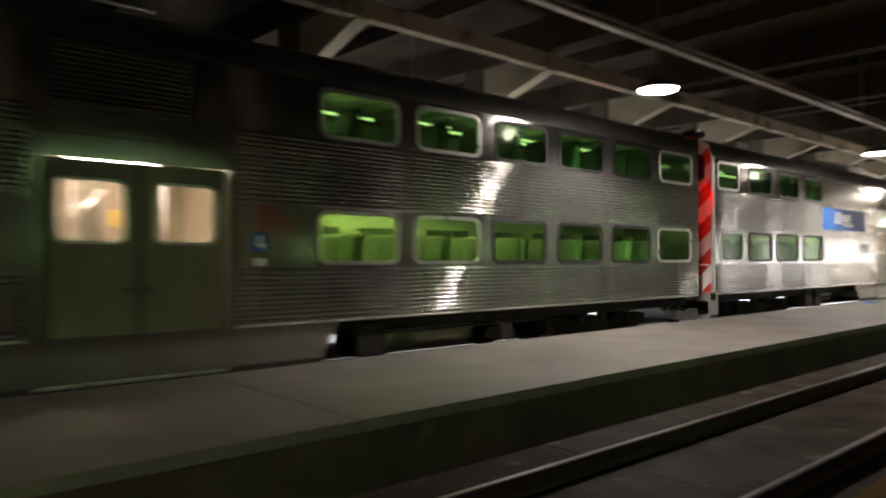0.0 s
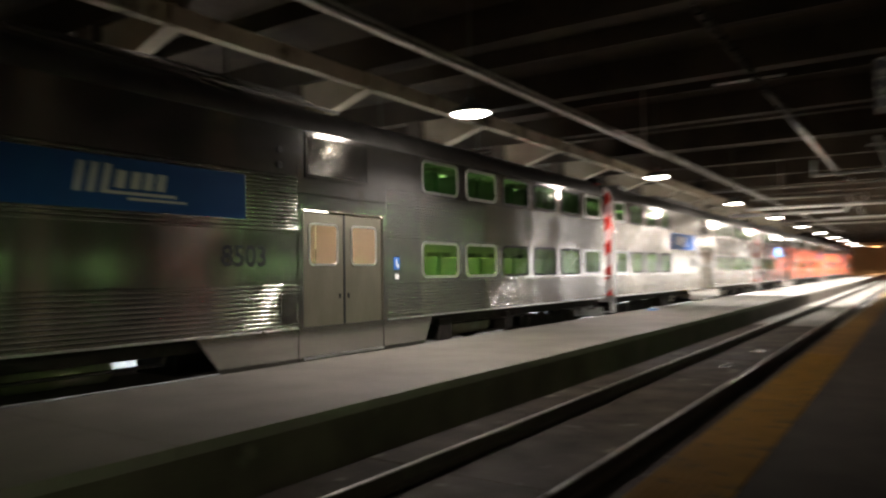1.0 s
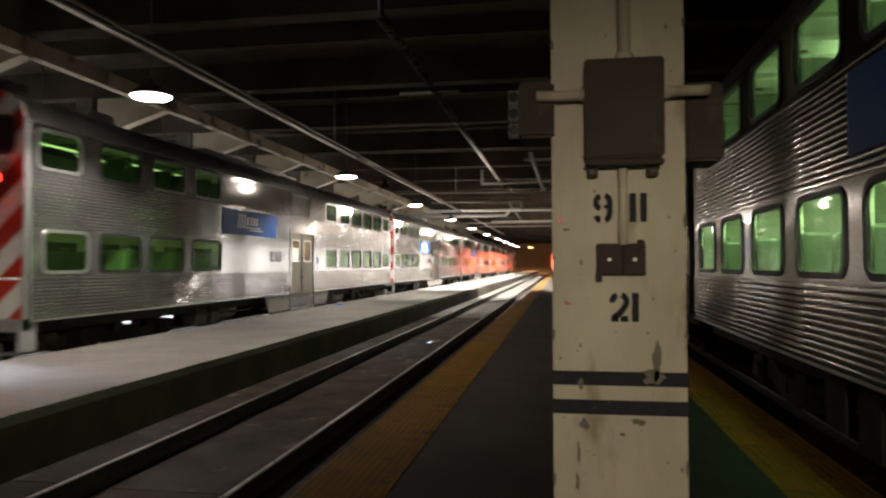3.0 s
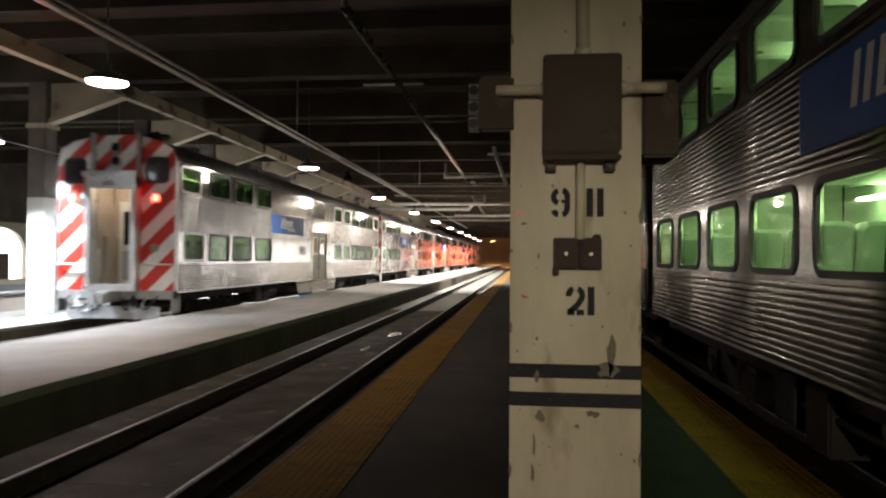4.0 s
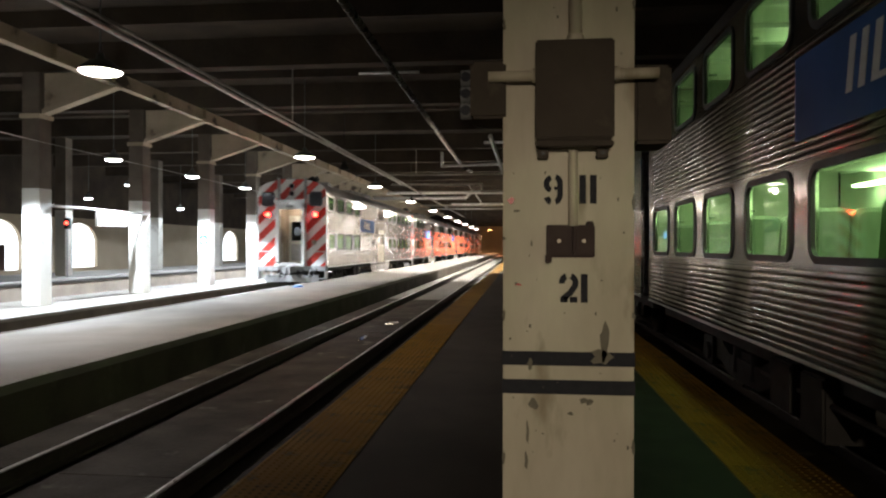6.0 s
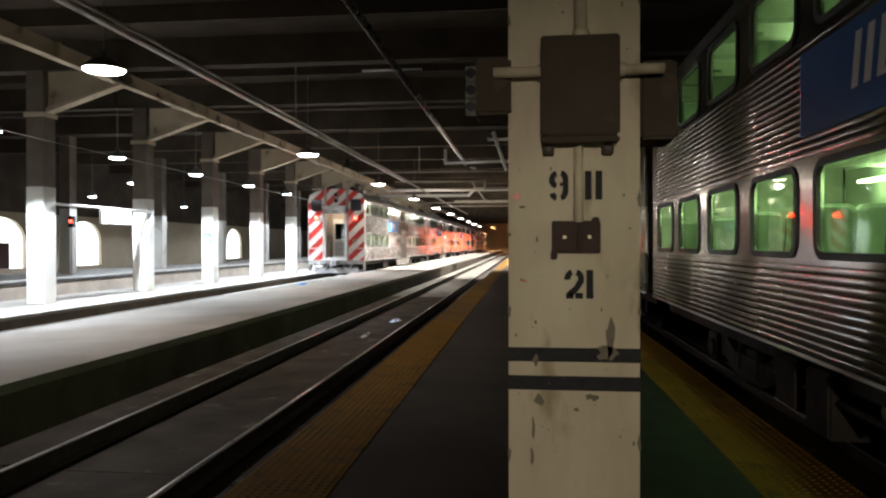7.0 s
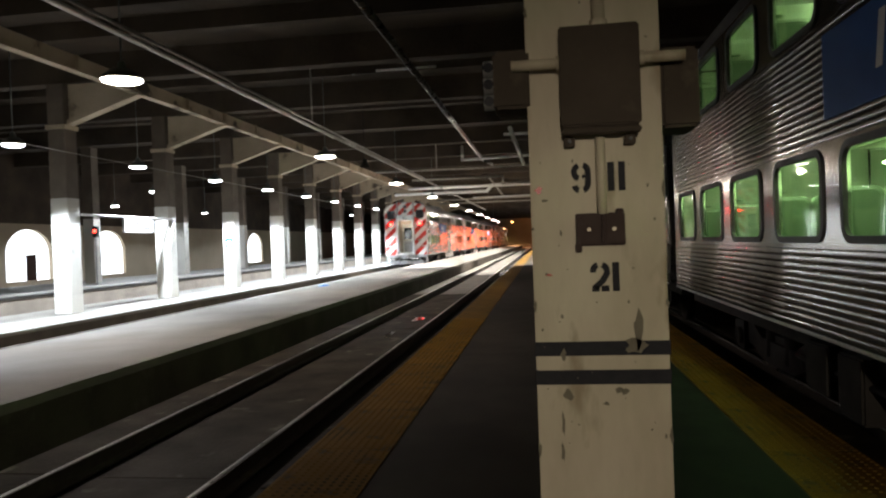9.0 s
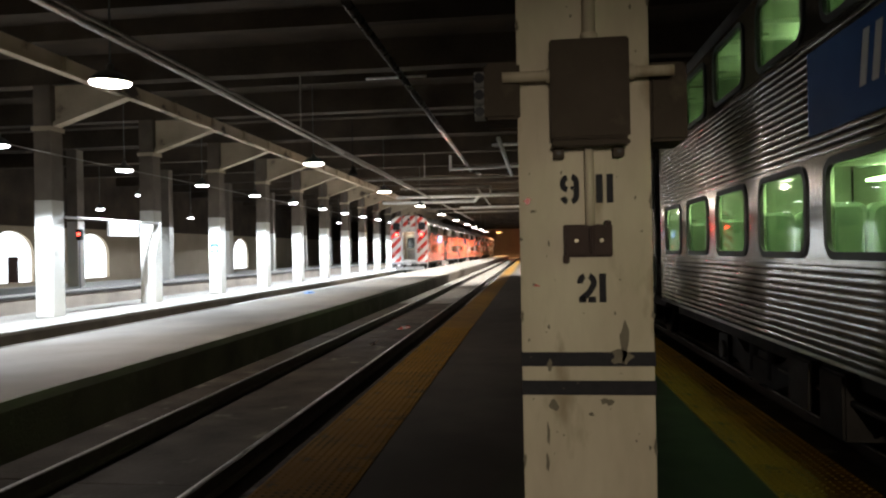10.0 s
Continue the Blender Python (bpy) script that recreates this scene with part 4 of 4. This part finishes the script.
def cab_end(car):
    """Red and white striped driving end with an open gangway door."""
    y0, y1 = -0.02, 0.05
    outline = [(-HW, 0.98), (HW, 0.98), (HW, 4.13), (1.44, 4.42), (1.12, 4.62), (0.5, 4.76), (-0.5, 4.76), (-1.12, 4.62), (-1.44, 4.42), (-HW, 4.13)]
    hole = (-0.56, 0.56, 1.1, 3.7)
    regions = {
        "left": clip(outline, 1, 0, -0.56), "right": clip(outline, -1, 0, -0.56),
        "top": clip(clip(clip(outline, 1, 0, 0.56), -1, 0, 0.56), 0, -1, -3.7)}
    bm = bmesh.new()
    for poly in regions.values():
        prism(bm, poly, "y", y0, y1)
    face = part("cab_face", bm, WHITE, car, "white driving end with red diagonal stripes")
    for poly in regions.values():
        for k in range(-3, 14):
            c0 = -0.6 + 0.80 * k
            band = clip(clip(poly, -0.95, 1.0, c0 + 0.40), 0.95, -1.0, -c0)
            if len(band) > 2:
                bm = bmesh.new()
                prism(bm, band, "y", y0 - 0.004, y0 + 0.01)
                part("red_stripe", bm, RED, face, "red diagonal stripe")
    fr = part("gangway_frame", BM((-0.66, -0.5, -0.3, y0, 1.05, 3.75), (0.5, 0.66, -0.3, y0, 1.05, 3.75), (-0.66, 0.66, -0.3, y0, 3.45, 3.75), (-0.66, 0.66, -0.34, y0, 0.98, 1.14)), ALU, car, "grey steel gangway frame", bevel=0.02)
    part("canopy", BM((-0.7, 0.7, -0.36, y0, 3.72, 3.86)), ALU, car, "grey drip canopy", bevel=0.03)
    for x in (-0.62, 0.56):
        part("post", BM((x, x + 0.1, -0.12, y0, 3.86, 4.82)), GREY_CAST, car, "grey vertical post", bevel=0.01)
    # vestibule seen through the open door
    part("cab_vestibule", BM((-0.58, -0.54, 0.05, 0.85, 1.1, 3.7), (0.54, 0.58, 0.05, 0.85, 1.1, 3.7), (-0.54, -0.4, 0.8, 0.85, 1.1, 3.7), (0.4, 0.54, 0.8, 0.85, 1.1, 3.7), (-0.4, 0.4, 0.8, 0.85, 3.2, 3.7), (-0.54, 0.54, 0.05, 0.8, 3.6, 3.64)), TAN, car, "tan vestibule lining")
    part("inner_door", BM((-0.4, 0.4, 0.81, 0.84, 1.1, 2.1), (-0.4, -0.28, 0.81, 0.84, 2.1, 3.2), (0.28, 0.4, 0.81, 0.84, 2.1, 3.2), (-0.28, 0.28, 0.81, 0.84, 2.95, 3.2)), INNER, car, "inner cream door with a window")
    part("inner_door_pane", BM((-0.28, 0.28, 0.82, 0.828, 2.1, 2.95)), GLASS_DARK, car)
    part("inner_door_plate", BM((-0.3, 0.3, 0.79, 0.809, 1.2, 1.95)), GREY_CAST, car, "scuffed kick plate", bevel=0.004)
    part("vestibule_lamp", BM((-0.25, 0.25, 0.25, 0.5, 3.555, 3.598)), VEST, car, "warm vestibule light")
    part("cab_cabinet", BM((-0.54, -0.42, 0.3, 0.75, 1.1, 2.3)), TAN, car, "tan equipment cabinet", bevel=0.01)
    bm = bmesh.new()
    tube(bm, (-0.42, -0.05, 1.15), (-0.42, -0.05, 2.0), 0.018, 8)
    tube(bm, (0.44, 0.3, 1.15), (0.44, 0.3, 2.2), 0.018, 8)
    part("door_rail", bm, ALU, car)
    for sd in (-1, 1):
        bm = bmesh.new()
        xa, xb = sorted((sd * 0.76, sd * 1.36))
        prism(bm, round_rect(xa, xb, 3.58, 4.22, 0.14), "y", y0 - 0.03, y0 - 0.004)
        w = part("cab_window", bm, RUBBER, car, "dark cab window in a heavy rubber frame")
        bm = bmesh.new()
        prism(bm, round_rect(xa + 0.07, xb - 0.07, 3.65, 4.15, 0.1), "y", y0 - 0.036, y0 - 0.031)
        part("cab_pane", bm, HEAD, w)
        bm = bmesh.new()
        tube(bm, (sd * 1.06, y0 - 0.004, 3.22), (sd * 1.06, y0 - 0.10, 3.22), 0.13, 18, r2=0.11)
        ml = part("marker_light", bm, GREY_CAST, car, "round tail light in a cast housing")
        bm = bmesh.new()
        tube(bm, (sd * 1.06, y0 - 0.101, 3.22), (sd * 1.06, y0 - 0.13, 3.22), 0.095, 18, r2=0.06)
        part("red_lens", bm, MARKER, ml, "glowing red lens")
        bm = bmesh.new()
        pipe_run(bm, [(sd * 0.72, -0.02, 1.62), (sd * 0.72, -0.1, 1.62), (sd * 1.45, -0.1, 1.62), (sd * 1.45, -0.02, 1.62)], 0.022, 8)
        part("grab_bar", bm, WHITE, car, "white grab bar")
        part("corner_post", BM(tuple(sorted((sd * (HW - 0.03), sd * (HW + 0.012)))) + (-0.03, 0.12, 0.98, 4.15)), ALU, car, bevel=0.01)
        part("corner_step", BM(tuple(sorted((sd * 1.2, sd * 1.5))) + (-0.08, 0.3, 0.42, 0.46), tuple(sorted((sd * 1.46, sd * 1.5))) + (-0.08, 0.3, 0.42, 0.98)), GREY_CAST, car)
    bm = bmesh.new()
    tube(bm, (0.75, 0.1, 4.78), (0.75, 0.5, 4.84), 0.05, 10, r2=0.1)
    tube(bm, (0.95, 0.1, 4.74), (0.95, 0.6, 4.80), 0.04, 10, r2=0.09)
    box(bm, 0.7, 1.0, 0.15, 0.35, 4.6, 4.78)
    part("horn", bm, UNDER, car, "black air horns on the roof edge")
    bm = bmesh.new()
    tube(bm, (0.98, y0 - 0.004, 2.02), (0.98, y0 - 0.05, 2.02), 0.11, 18, r2=0.09)
    part("round_cap", bm, TANK, car, "round brownish cap")
    part("destination_plate", BM((-0.16, 0.16, y0 - 0.34, y0 - 0.32, 3.5, 3.62)), GREY_CAST, car)
    hl = part("headlight_bracket", BM((-0.06, 0.06, -0.05, y0 - 0.004, 4.05, 4.55)), GREY_CAST, car, bevel=0.01)
    for z in (4.14, 4.46):
        bm = bmesh.new()
        tube(bm, (0, -0.03, z), (0, -0.09, z), 0.12, 20)
        h = part("headlight", bm, GREY_CAST, hl, "unlit round headlight")
        bm = bmesh.new()
        tube(bm, (0, -0.0905, z), (0, -0.095, z), 0.1, 20)
        part("headlight_lens", bm, HEAD, h)
    bm = bmesh.new()
    box(bm, -0.16, 0.16, -0.62, 0.3, 0.72, 0.98)
    box(bm, -0.14, 0.05, -0.95, -0.6, 0.68, 0.96)
    box(bm, 0.08, 0.2, -0.9, -0.6, 0.7, 0.94)
    part("coupler", bm, GREY_CAST, car, "cast knuckle coupler", bevel=0.03)
    part("buffer_beam", BM((-1.5, 1.5, -0.05, 0.2, 0.78, 0.985)), GREY_CAST, car, "grey steel buffer beam", bevel=0.01)
    for x, dz in ((-0.9, 0.4), (-0.55, 0.35), (0.5, 0.33), (0.85, 0.42), (1.1, 0.3), (-1.15, 0.3)):
        bm = bmesh.new()
        pipe_run(bm, [(x, -0.06, 0.85), (x, -0.2, 0.75), (x * 0.85, -0.24, 0.85 - dz), (x * 0.6, -0.2, 0.8 - dz * 0.7), (x * 0.5, -0.08, 0.8)], 0.026, 8)
        part("air_hose", bm, RUBBER if dz < 0.4 else GREY_CAST, car, "drooping air hose")
    part("pilot", BM((-1.2, 1.2, -0.12, -0.06, 0.3, 0.6)), GREY_CAST, car, "low steel pilot plate", bevel=0.02)


def cab_car():
    car = thing("gallery_car", "bilevel ribbed stainless steel commuter car with red-striped end", "train car", "cars of the leaving train")
    low = [(0.42, 1.52), (1.87, 3.14), (3.45, 4.80), (5.2, 6.57)] + [(14.6 + 1.66 * k, 15.9 + 1.66 * k) for k in range(6)]
    up = [(0.28, 1.3), (1.87, 3.14), (3.58, 4.86), (5.3, 6.52)] + [(14.63 + 1.67 * k, 15.9 + 1.67 * k) for k in range(6)]
    car_shell(car, low, up, (11.25, 13.3), GLASS_LOW, GLASS_UP, (0, 3), LIGHT_DIM, 0.83)
    car_under(car, (9.65, 14.6))
    car_doors(car, 11.25, 13.3, True)
    sign_shapes(car, 6.62, 10.05, 2.62, 3.27)
    part("number_panel", BM((HW + 0.0005, HW + 0.002, 9.6, 10.9, 1.70, 2.44)), STEEL_FLAT, car)
    cab_end(car)
    for y0, y1, z in ((7.0, 9.8, 4.72), (10.5, 12.0, 4.78), (2.5, 3.2, 4.74)):
        part("roof_unit", BM((0.1, 0.9, y0, y1, 4.6, z + 0.12)), ROOF, car, "low roof equipment box", bevel=0.04)
    bm = bmesh.new()
    pipe_run(bm, [(1.2, 6.6, 4.66), (1.2, 12.5, 4.66)], 0.03, 8)
    pipe_run(bm, [(1.05, 7.2, 4.75), (1.05, 9.0, 4.82), (1.05, 12.0, 4.75)], 0.02, 8)
    part("roof_pipe", bm, ROOF, car)
    return car


CARS = [cab_car()]
for k in range(1, 5):
    CARS.append(copy_thing(CARS[0], pose(TRAIN_X, k * CAR_P, 0)))

# the standing train
still = thing("gallery_car", "standing bilevel stainless steel commuter car with green-lit windows", "train car", "cars of the standing train")
STILL_Y = 11.75
wl = [(STILL_Y - 4.33 - 0.55 + 1.575 * k - (0.06 if k == 0 else 0), STILL_Y - 4.33 + 0.55 + 1.575 * k + (0.06 if k == 0 else 0)) for k in range(-4, 10)]
wl = [h for h in wl if h[0] > 0.3 and h[1] < CAR_L - 0.3]
car_shell(still, wl, wl, None, GLASS_STILL, GLASS_STILL, (), LIGHT_STRIP, 1.575)
car_under(still, None, 3.9)
part("end_wall", BM((-HW + 0.02, HW - 0.02, 0.06, 0.1, 0.95, 4.45)), STEEL_FLAT, still)
part("bulkhead", BM((-HW + 0.07, HW - 0.07, 0.104, 0.13, 1.1, 4.41)), INNER, still, "cream end bulkhead")
sign_shapes(still, STILL_Y - 5.2, STILL_Y - 1.75, 2.62, 3.25)
STILL_X = 2.18 + HW
still.matrix_basis = pose(STILL_X, STILL_Y, 0, 0, 0, 180)
nxt = copy_thing(still, pose(STILL_X, STILL_Y + CAR_P, 0, 0, 0, 180))

# ---- overhead pipes ----
def pipes(name, label, runs, m=None):
    t = thing(name, label, "pipe")
    for pts, r in runs:
        bm = bmesh.new()
        pipe_run(bm, pts, r)
        part("pipe", bm, m or PIPE, t)
    return t


pipes("ceiling_pipe", "long dusty conduit under the ceiling beside the lamps", [([(-6.62, Y0, 5.35), (-6.62, 22, 5.35), (-6.3, 23.5, 5.25), (-6.3, 80, 5.25)], 0.05), ([(-6.5, 4, 5.42), (-6.5, 40, 5.42)], 0.03), ([(-6.74, 14.6, 5.4), (-6.74, 40, 5.4)], 0.028), ([(-6.4, 14.6, 5.36), (-6.4, 19.2, 5.36), (-6.4, 19.2, 7.3)], 0.024)])
pipes("ceiling_pipe", "shiny dusty pipe over the open track", [([(-2.53, 9.4, 5.4), (-2.53, 31.4, 5.4), (-2.2, 32.4, 5.3)], 0.07), ([(-2.53, 9.4, 5.4), (-2.53, 9.4, 7.3)], 0.05)], PIPE_DARK)
pipes("cross_pipe", "pale cross pipe with drops over the tracks", [([(-9.8, 47, 5.1), (-3.6, 47, 5.1), (-3.2, 47, 5.5), (4, 47, 5.5)], 0.1), ([(-3.3, 30, 5.9), (-3.3, 30, 5.3), (2, 30, 5.4)], 0.06), ([(-8.5, 45, 5.3), (3, 45, 5.3)], 0.09), ([(-0.9, 22, 5.3), (-0.7, 30, 5.0)], 0.07), ([(-1.3, 26, 5.7), (1.8, 26, 5.7)], 0.05), ([(-5, 52, 5.0), (4, 52, 5.0)], 0.06), ([(-4.2, 18, 6.4), (-2.6, 18, 6.4)], 0.03)], WHITE)
pipes("cross_pipe", "thin dusty cross conduits under the far ceiling", [([(-9.0, 38, 5.75), (4, 38, 5.75)], 0.05), ([(-5.6, 38, 7.3), (-5.6, 38, 5.75)], 0.03), ([(-7.5, 41, 5.5), (-2.2, 41, 5.5), (-2.2, 41, 5.05), (3.5, 41, 5.05)], 0.06), ([(-9.2, 49, 5.55), (3.5, 49, 5.55)], 0.06), ([(-8.5, 57, 5.2), (3, 57, 5.2)], 0.07), ([(-3.0, 41, 5.5), (-3.0, 57, 5.3)], 0.05), ([(-9.5, 66, 5.4), (3, 66, 5.4)], 0.07)])
pipes("cable", "thin sagging cable along the columns", [([(-12.6, -10, 5.0), (-12.4, 17, 4.55), (-12.3, 40, 4.4), (-12.3, 80, 4.4)], 0.012)])

# ---- far platform furniture, wall with lit arches ----
def hanging_sign():
    t = thing("hanging_sign", "white hanging sign on a steel arm between columns", "sign")
    bm = bmesh.new()
    pipe_run(bm, [(-12.86, COL0 + 0.26, 2.95), (-12.86, COL0 + BAY + 0.1, 2.95)], 0.035, 8)
    tube(bm, (-12.86, COL0 + BAY + 0.05, 2.93), (-12.86, COL0 + BAY - 0.26, 1.9), 0.02, 8)
    part("arm", bm, WHITE, t)
    p = part("panel", BM((-12.9, -12.82, COL0 + 2.3, COL0 + 4.0, 2.46, 2.9)), WHITE, t, bevel=0.01)
    for z in (2.6, 2.74):
        part("text_bar", BM((-12.815, -12.812, COL0 + 2.5, COL0 + 3.7, z, z + 0.05)), PIPE, t)


hanging_sign()
ps = thing("column_sign", "small blue and white sign on a column", "sign", m=pose(-13.15, COL0 + 2 * BAY - 0.262, 2.05))
part("plate", BM((-0.17, 0.17, -0.012, 0, -0.24, 0.24)), BLUE, ps, bevel=0.004)
bm = bmesh.new()
tube(bm, (0, -0.0125, 0.04), (0, -0.016, 0.04), 0.12, 20)
part("white_disc", bm, WHITE, ps)
part("white_bar", BM((-0.14, 0.14, -0.016, -0.0125, -0.2, -0.13)), WHITE, ps)

w = structure("wall_far", BM((-27.6, -27.3, Y0, Y1, -0.24, 0.55), (-27.6, -27.3, Y0, Y1, 3.4, 3.6)), WALLTAN, "tan plaster wall with lit arched openings", "wall")
ARCHES = (34.4, 41.5, 64.8, 83)
AW = 1.75
# ceiling colour paints in the dark above the distant lamps' cones
part("upper_wall", BM((-27.6, -27.302, Y0, Y1, 3.6, 7.3)), CEIL, w, "upper wall darkened above the lamp cutoff")
e = Y0
for y in ARCHES + (Y1 + AW,):
    part("wall_pier", BM((-27.6, -27.3, e, y - AW, 0.55, 3.4)), WALLTAN, w)
    e = y + AW
for y in ARCHES:
    bm = bmesh.new()
    arc = [(y + AW * math.cos(radians(a)), 2.0 + 1.3 * math.sin(radians(a))) for a in range(0, 181, 12)]
    prism(bm, [(y + AW, 3.4)] + arc[:8] + [(y, 3.4)], "x", -27.6, -27.3)
    prism(bm, [(y, 3.4)] + arc[7:] + [(y - AW, 3.4)], "x", -27.6, -27.3)
    part("arch_head", bm, WALLTAN, w)
    part("lit_glass", BM((-27.55, -27.52, y - AW, y + AW, 0.55, 3.4)), ARCH, w, "bright frosted arched window")
structure("floor_distant", BM((-27.3, -21.6, Y0, Y1, -0.239, 0.3)), WALLGREY, "grey floor before the far wall", "floor")
part("arch_door", BM((-27.515, -27.47, 34.35, 35.1, 0.55, 1.95)), BROWN, w, "dark door in the lit arch")
sg = thing("signal_post", "slim signal post with a small red light", "signal", m=pose(-18.6, 27.2, 0.55))
bm = bmesh.new()
tube(bm, (0, 0, 0), (0, 0, 2.35), 0.03, 8)
part("post", bm, GREY_CAST, sg)
part("head", BM((-0.1, 0.1, -0.08, 0.1, 2.0, 2.45)), RUBBER, sg, bevel=0.01)
bm = bmesh.new()
tube(bm, (0.02, -0.081, 2.25), (0.03, -0.11, 2.25), 0.07, 12)
part("red_lens", bm, SIGNAL_RED, sg, "glowing red lens")
sp = thing("loudspeaker", "dark horn loudspeaker hanging under the ceiling", "loudspeaker", m=pose(-6.85, 27.0, 5.0))
bm = bmesh.new()
lathe(bm, [(0.0001, 0.2), (0.09, 0.2), (0.09, 0.08), (0.2, -0.14), (0.19, -0.14), (0.08, 0.06), (0.0001, 0.06)])
part("horn", bm, UNDER, sp)
bm = bmesh.new()
tube(bm, (0, 0, 0.18), (0, 0, 2.3), 0.02, 8)
part("hanger", bm, UNDER, sp)
rl = thing("low_parapet", "low dark concrete parapet beyond the far platform", "parapet")
part("coping", BM((-15.3, -15.0, Y0, Y1, 0.62, 0.68)), UNDER, rl)
part("parapet_wall", BM((-15.25, -15.05, Y0, Y1, -0.239, 0.62)), DARK_CONCRETE, rl)
for k, (x, y, z) in enumerate(((-17.5, 30, 4.6), (-17.5, 38, 4.6), (-22, 34, 4.3), (-22, 44, 4.3), (-22, 56, 4.3), (-17.5, 52, 4.6), (-17.5, 64, 4.6))):
    lamp(x, y, z, 0.22, LAMP_COOL, COOL, 600, "distant_lamp", "small cool white lamp in the distance", "distant lamps")

# ---- small things ----
def blob(n, rx, ry, seed):
    return [(rx * (1 + 0.25 * math.sin(3 * a + seed) + 0.2 * math.sin(5 * a + 2 * seed)) * math.cos(a), ry * (1 + 0.2 * math.sin(2 * a + seed)) * math.sin(a)) for a in (2 * math.pi * k / n for k in range(n))]


for x, y, rx, ry, sd in ((-3.12, 16.9, 0.13, 0.5, 1), (-3.22, 14.0, 0.06, 0.5, 2)):
    bm = bmesh.new()
    prism(bm, blob(22, rx, ry, sd), "z", 0, 0.006)
    thing("puddle", "shallow shiny puddle on the track slab", "puddle", "puddles on the slab", m=pose(x, y, -0.082), bm=bm, material=PUDDLE)
bm = bmesh.new()
bmesh.ops.create_icosphere(bm, subdivisions=3, radius=0.16)
for v in bm.verts:
    v.co *= 1 + 0.5 * noise.noise(v.co * 9)
    v.co.z = max(0, v.co.z * 0.45)
    v.co.y *= 1.6
thing("plastic_bag", "crumpled blue plastic bag lying on the platform", "bag", m=pose(-7.55, 23.4, LEFT_Z), bm=bm, material=RAG)


def motions():
    for k, car in enumerate(CARS):
        walk(car, [(t, pose(TRAIN_X, y + k * CAR_P, 0)) for t, y in RUN])


motions()
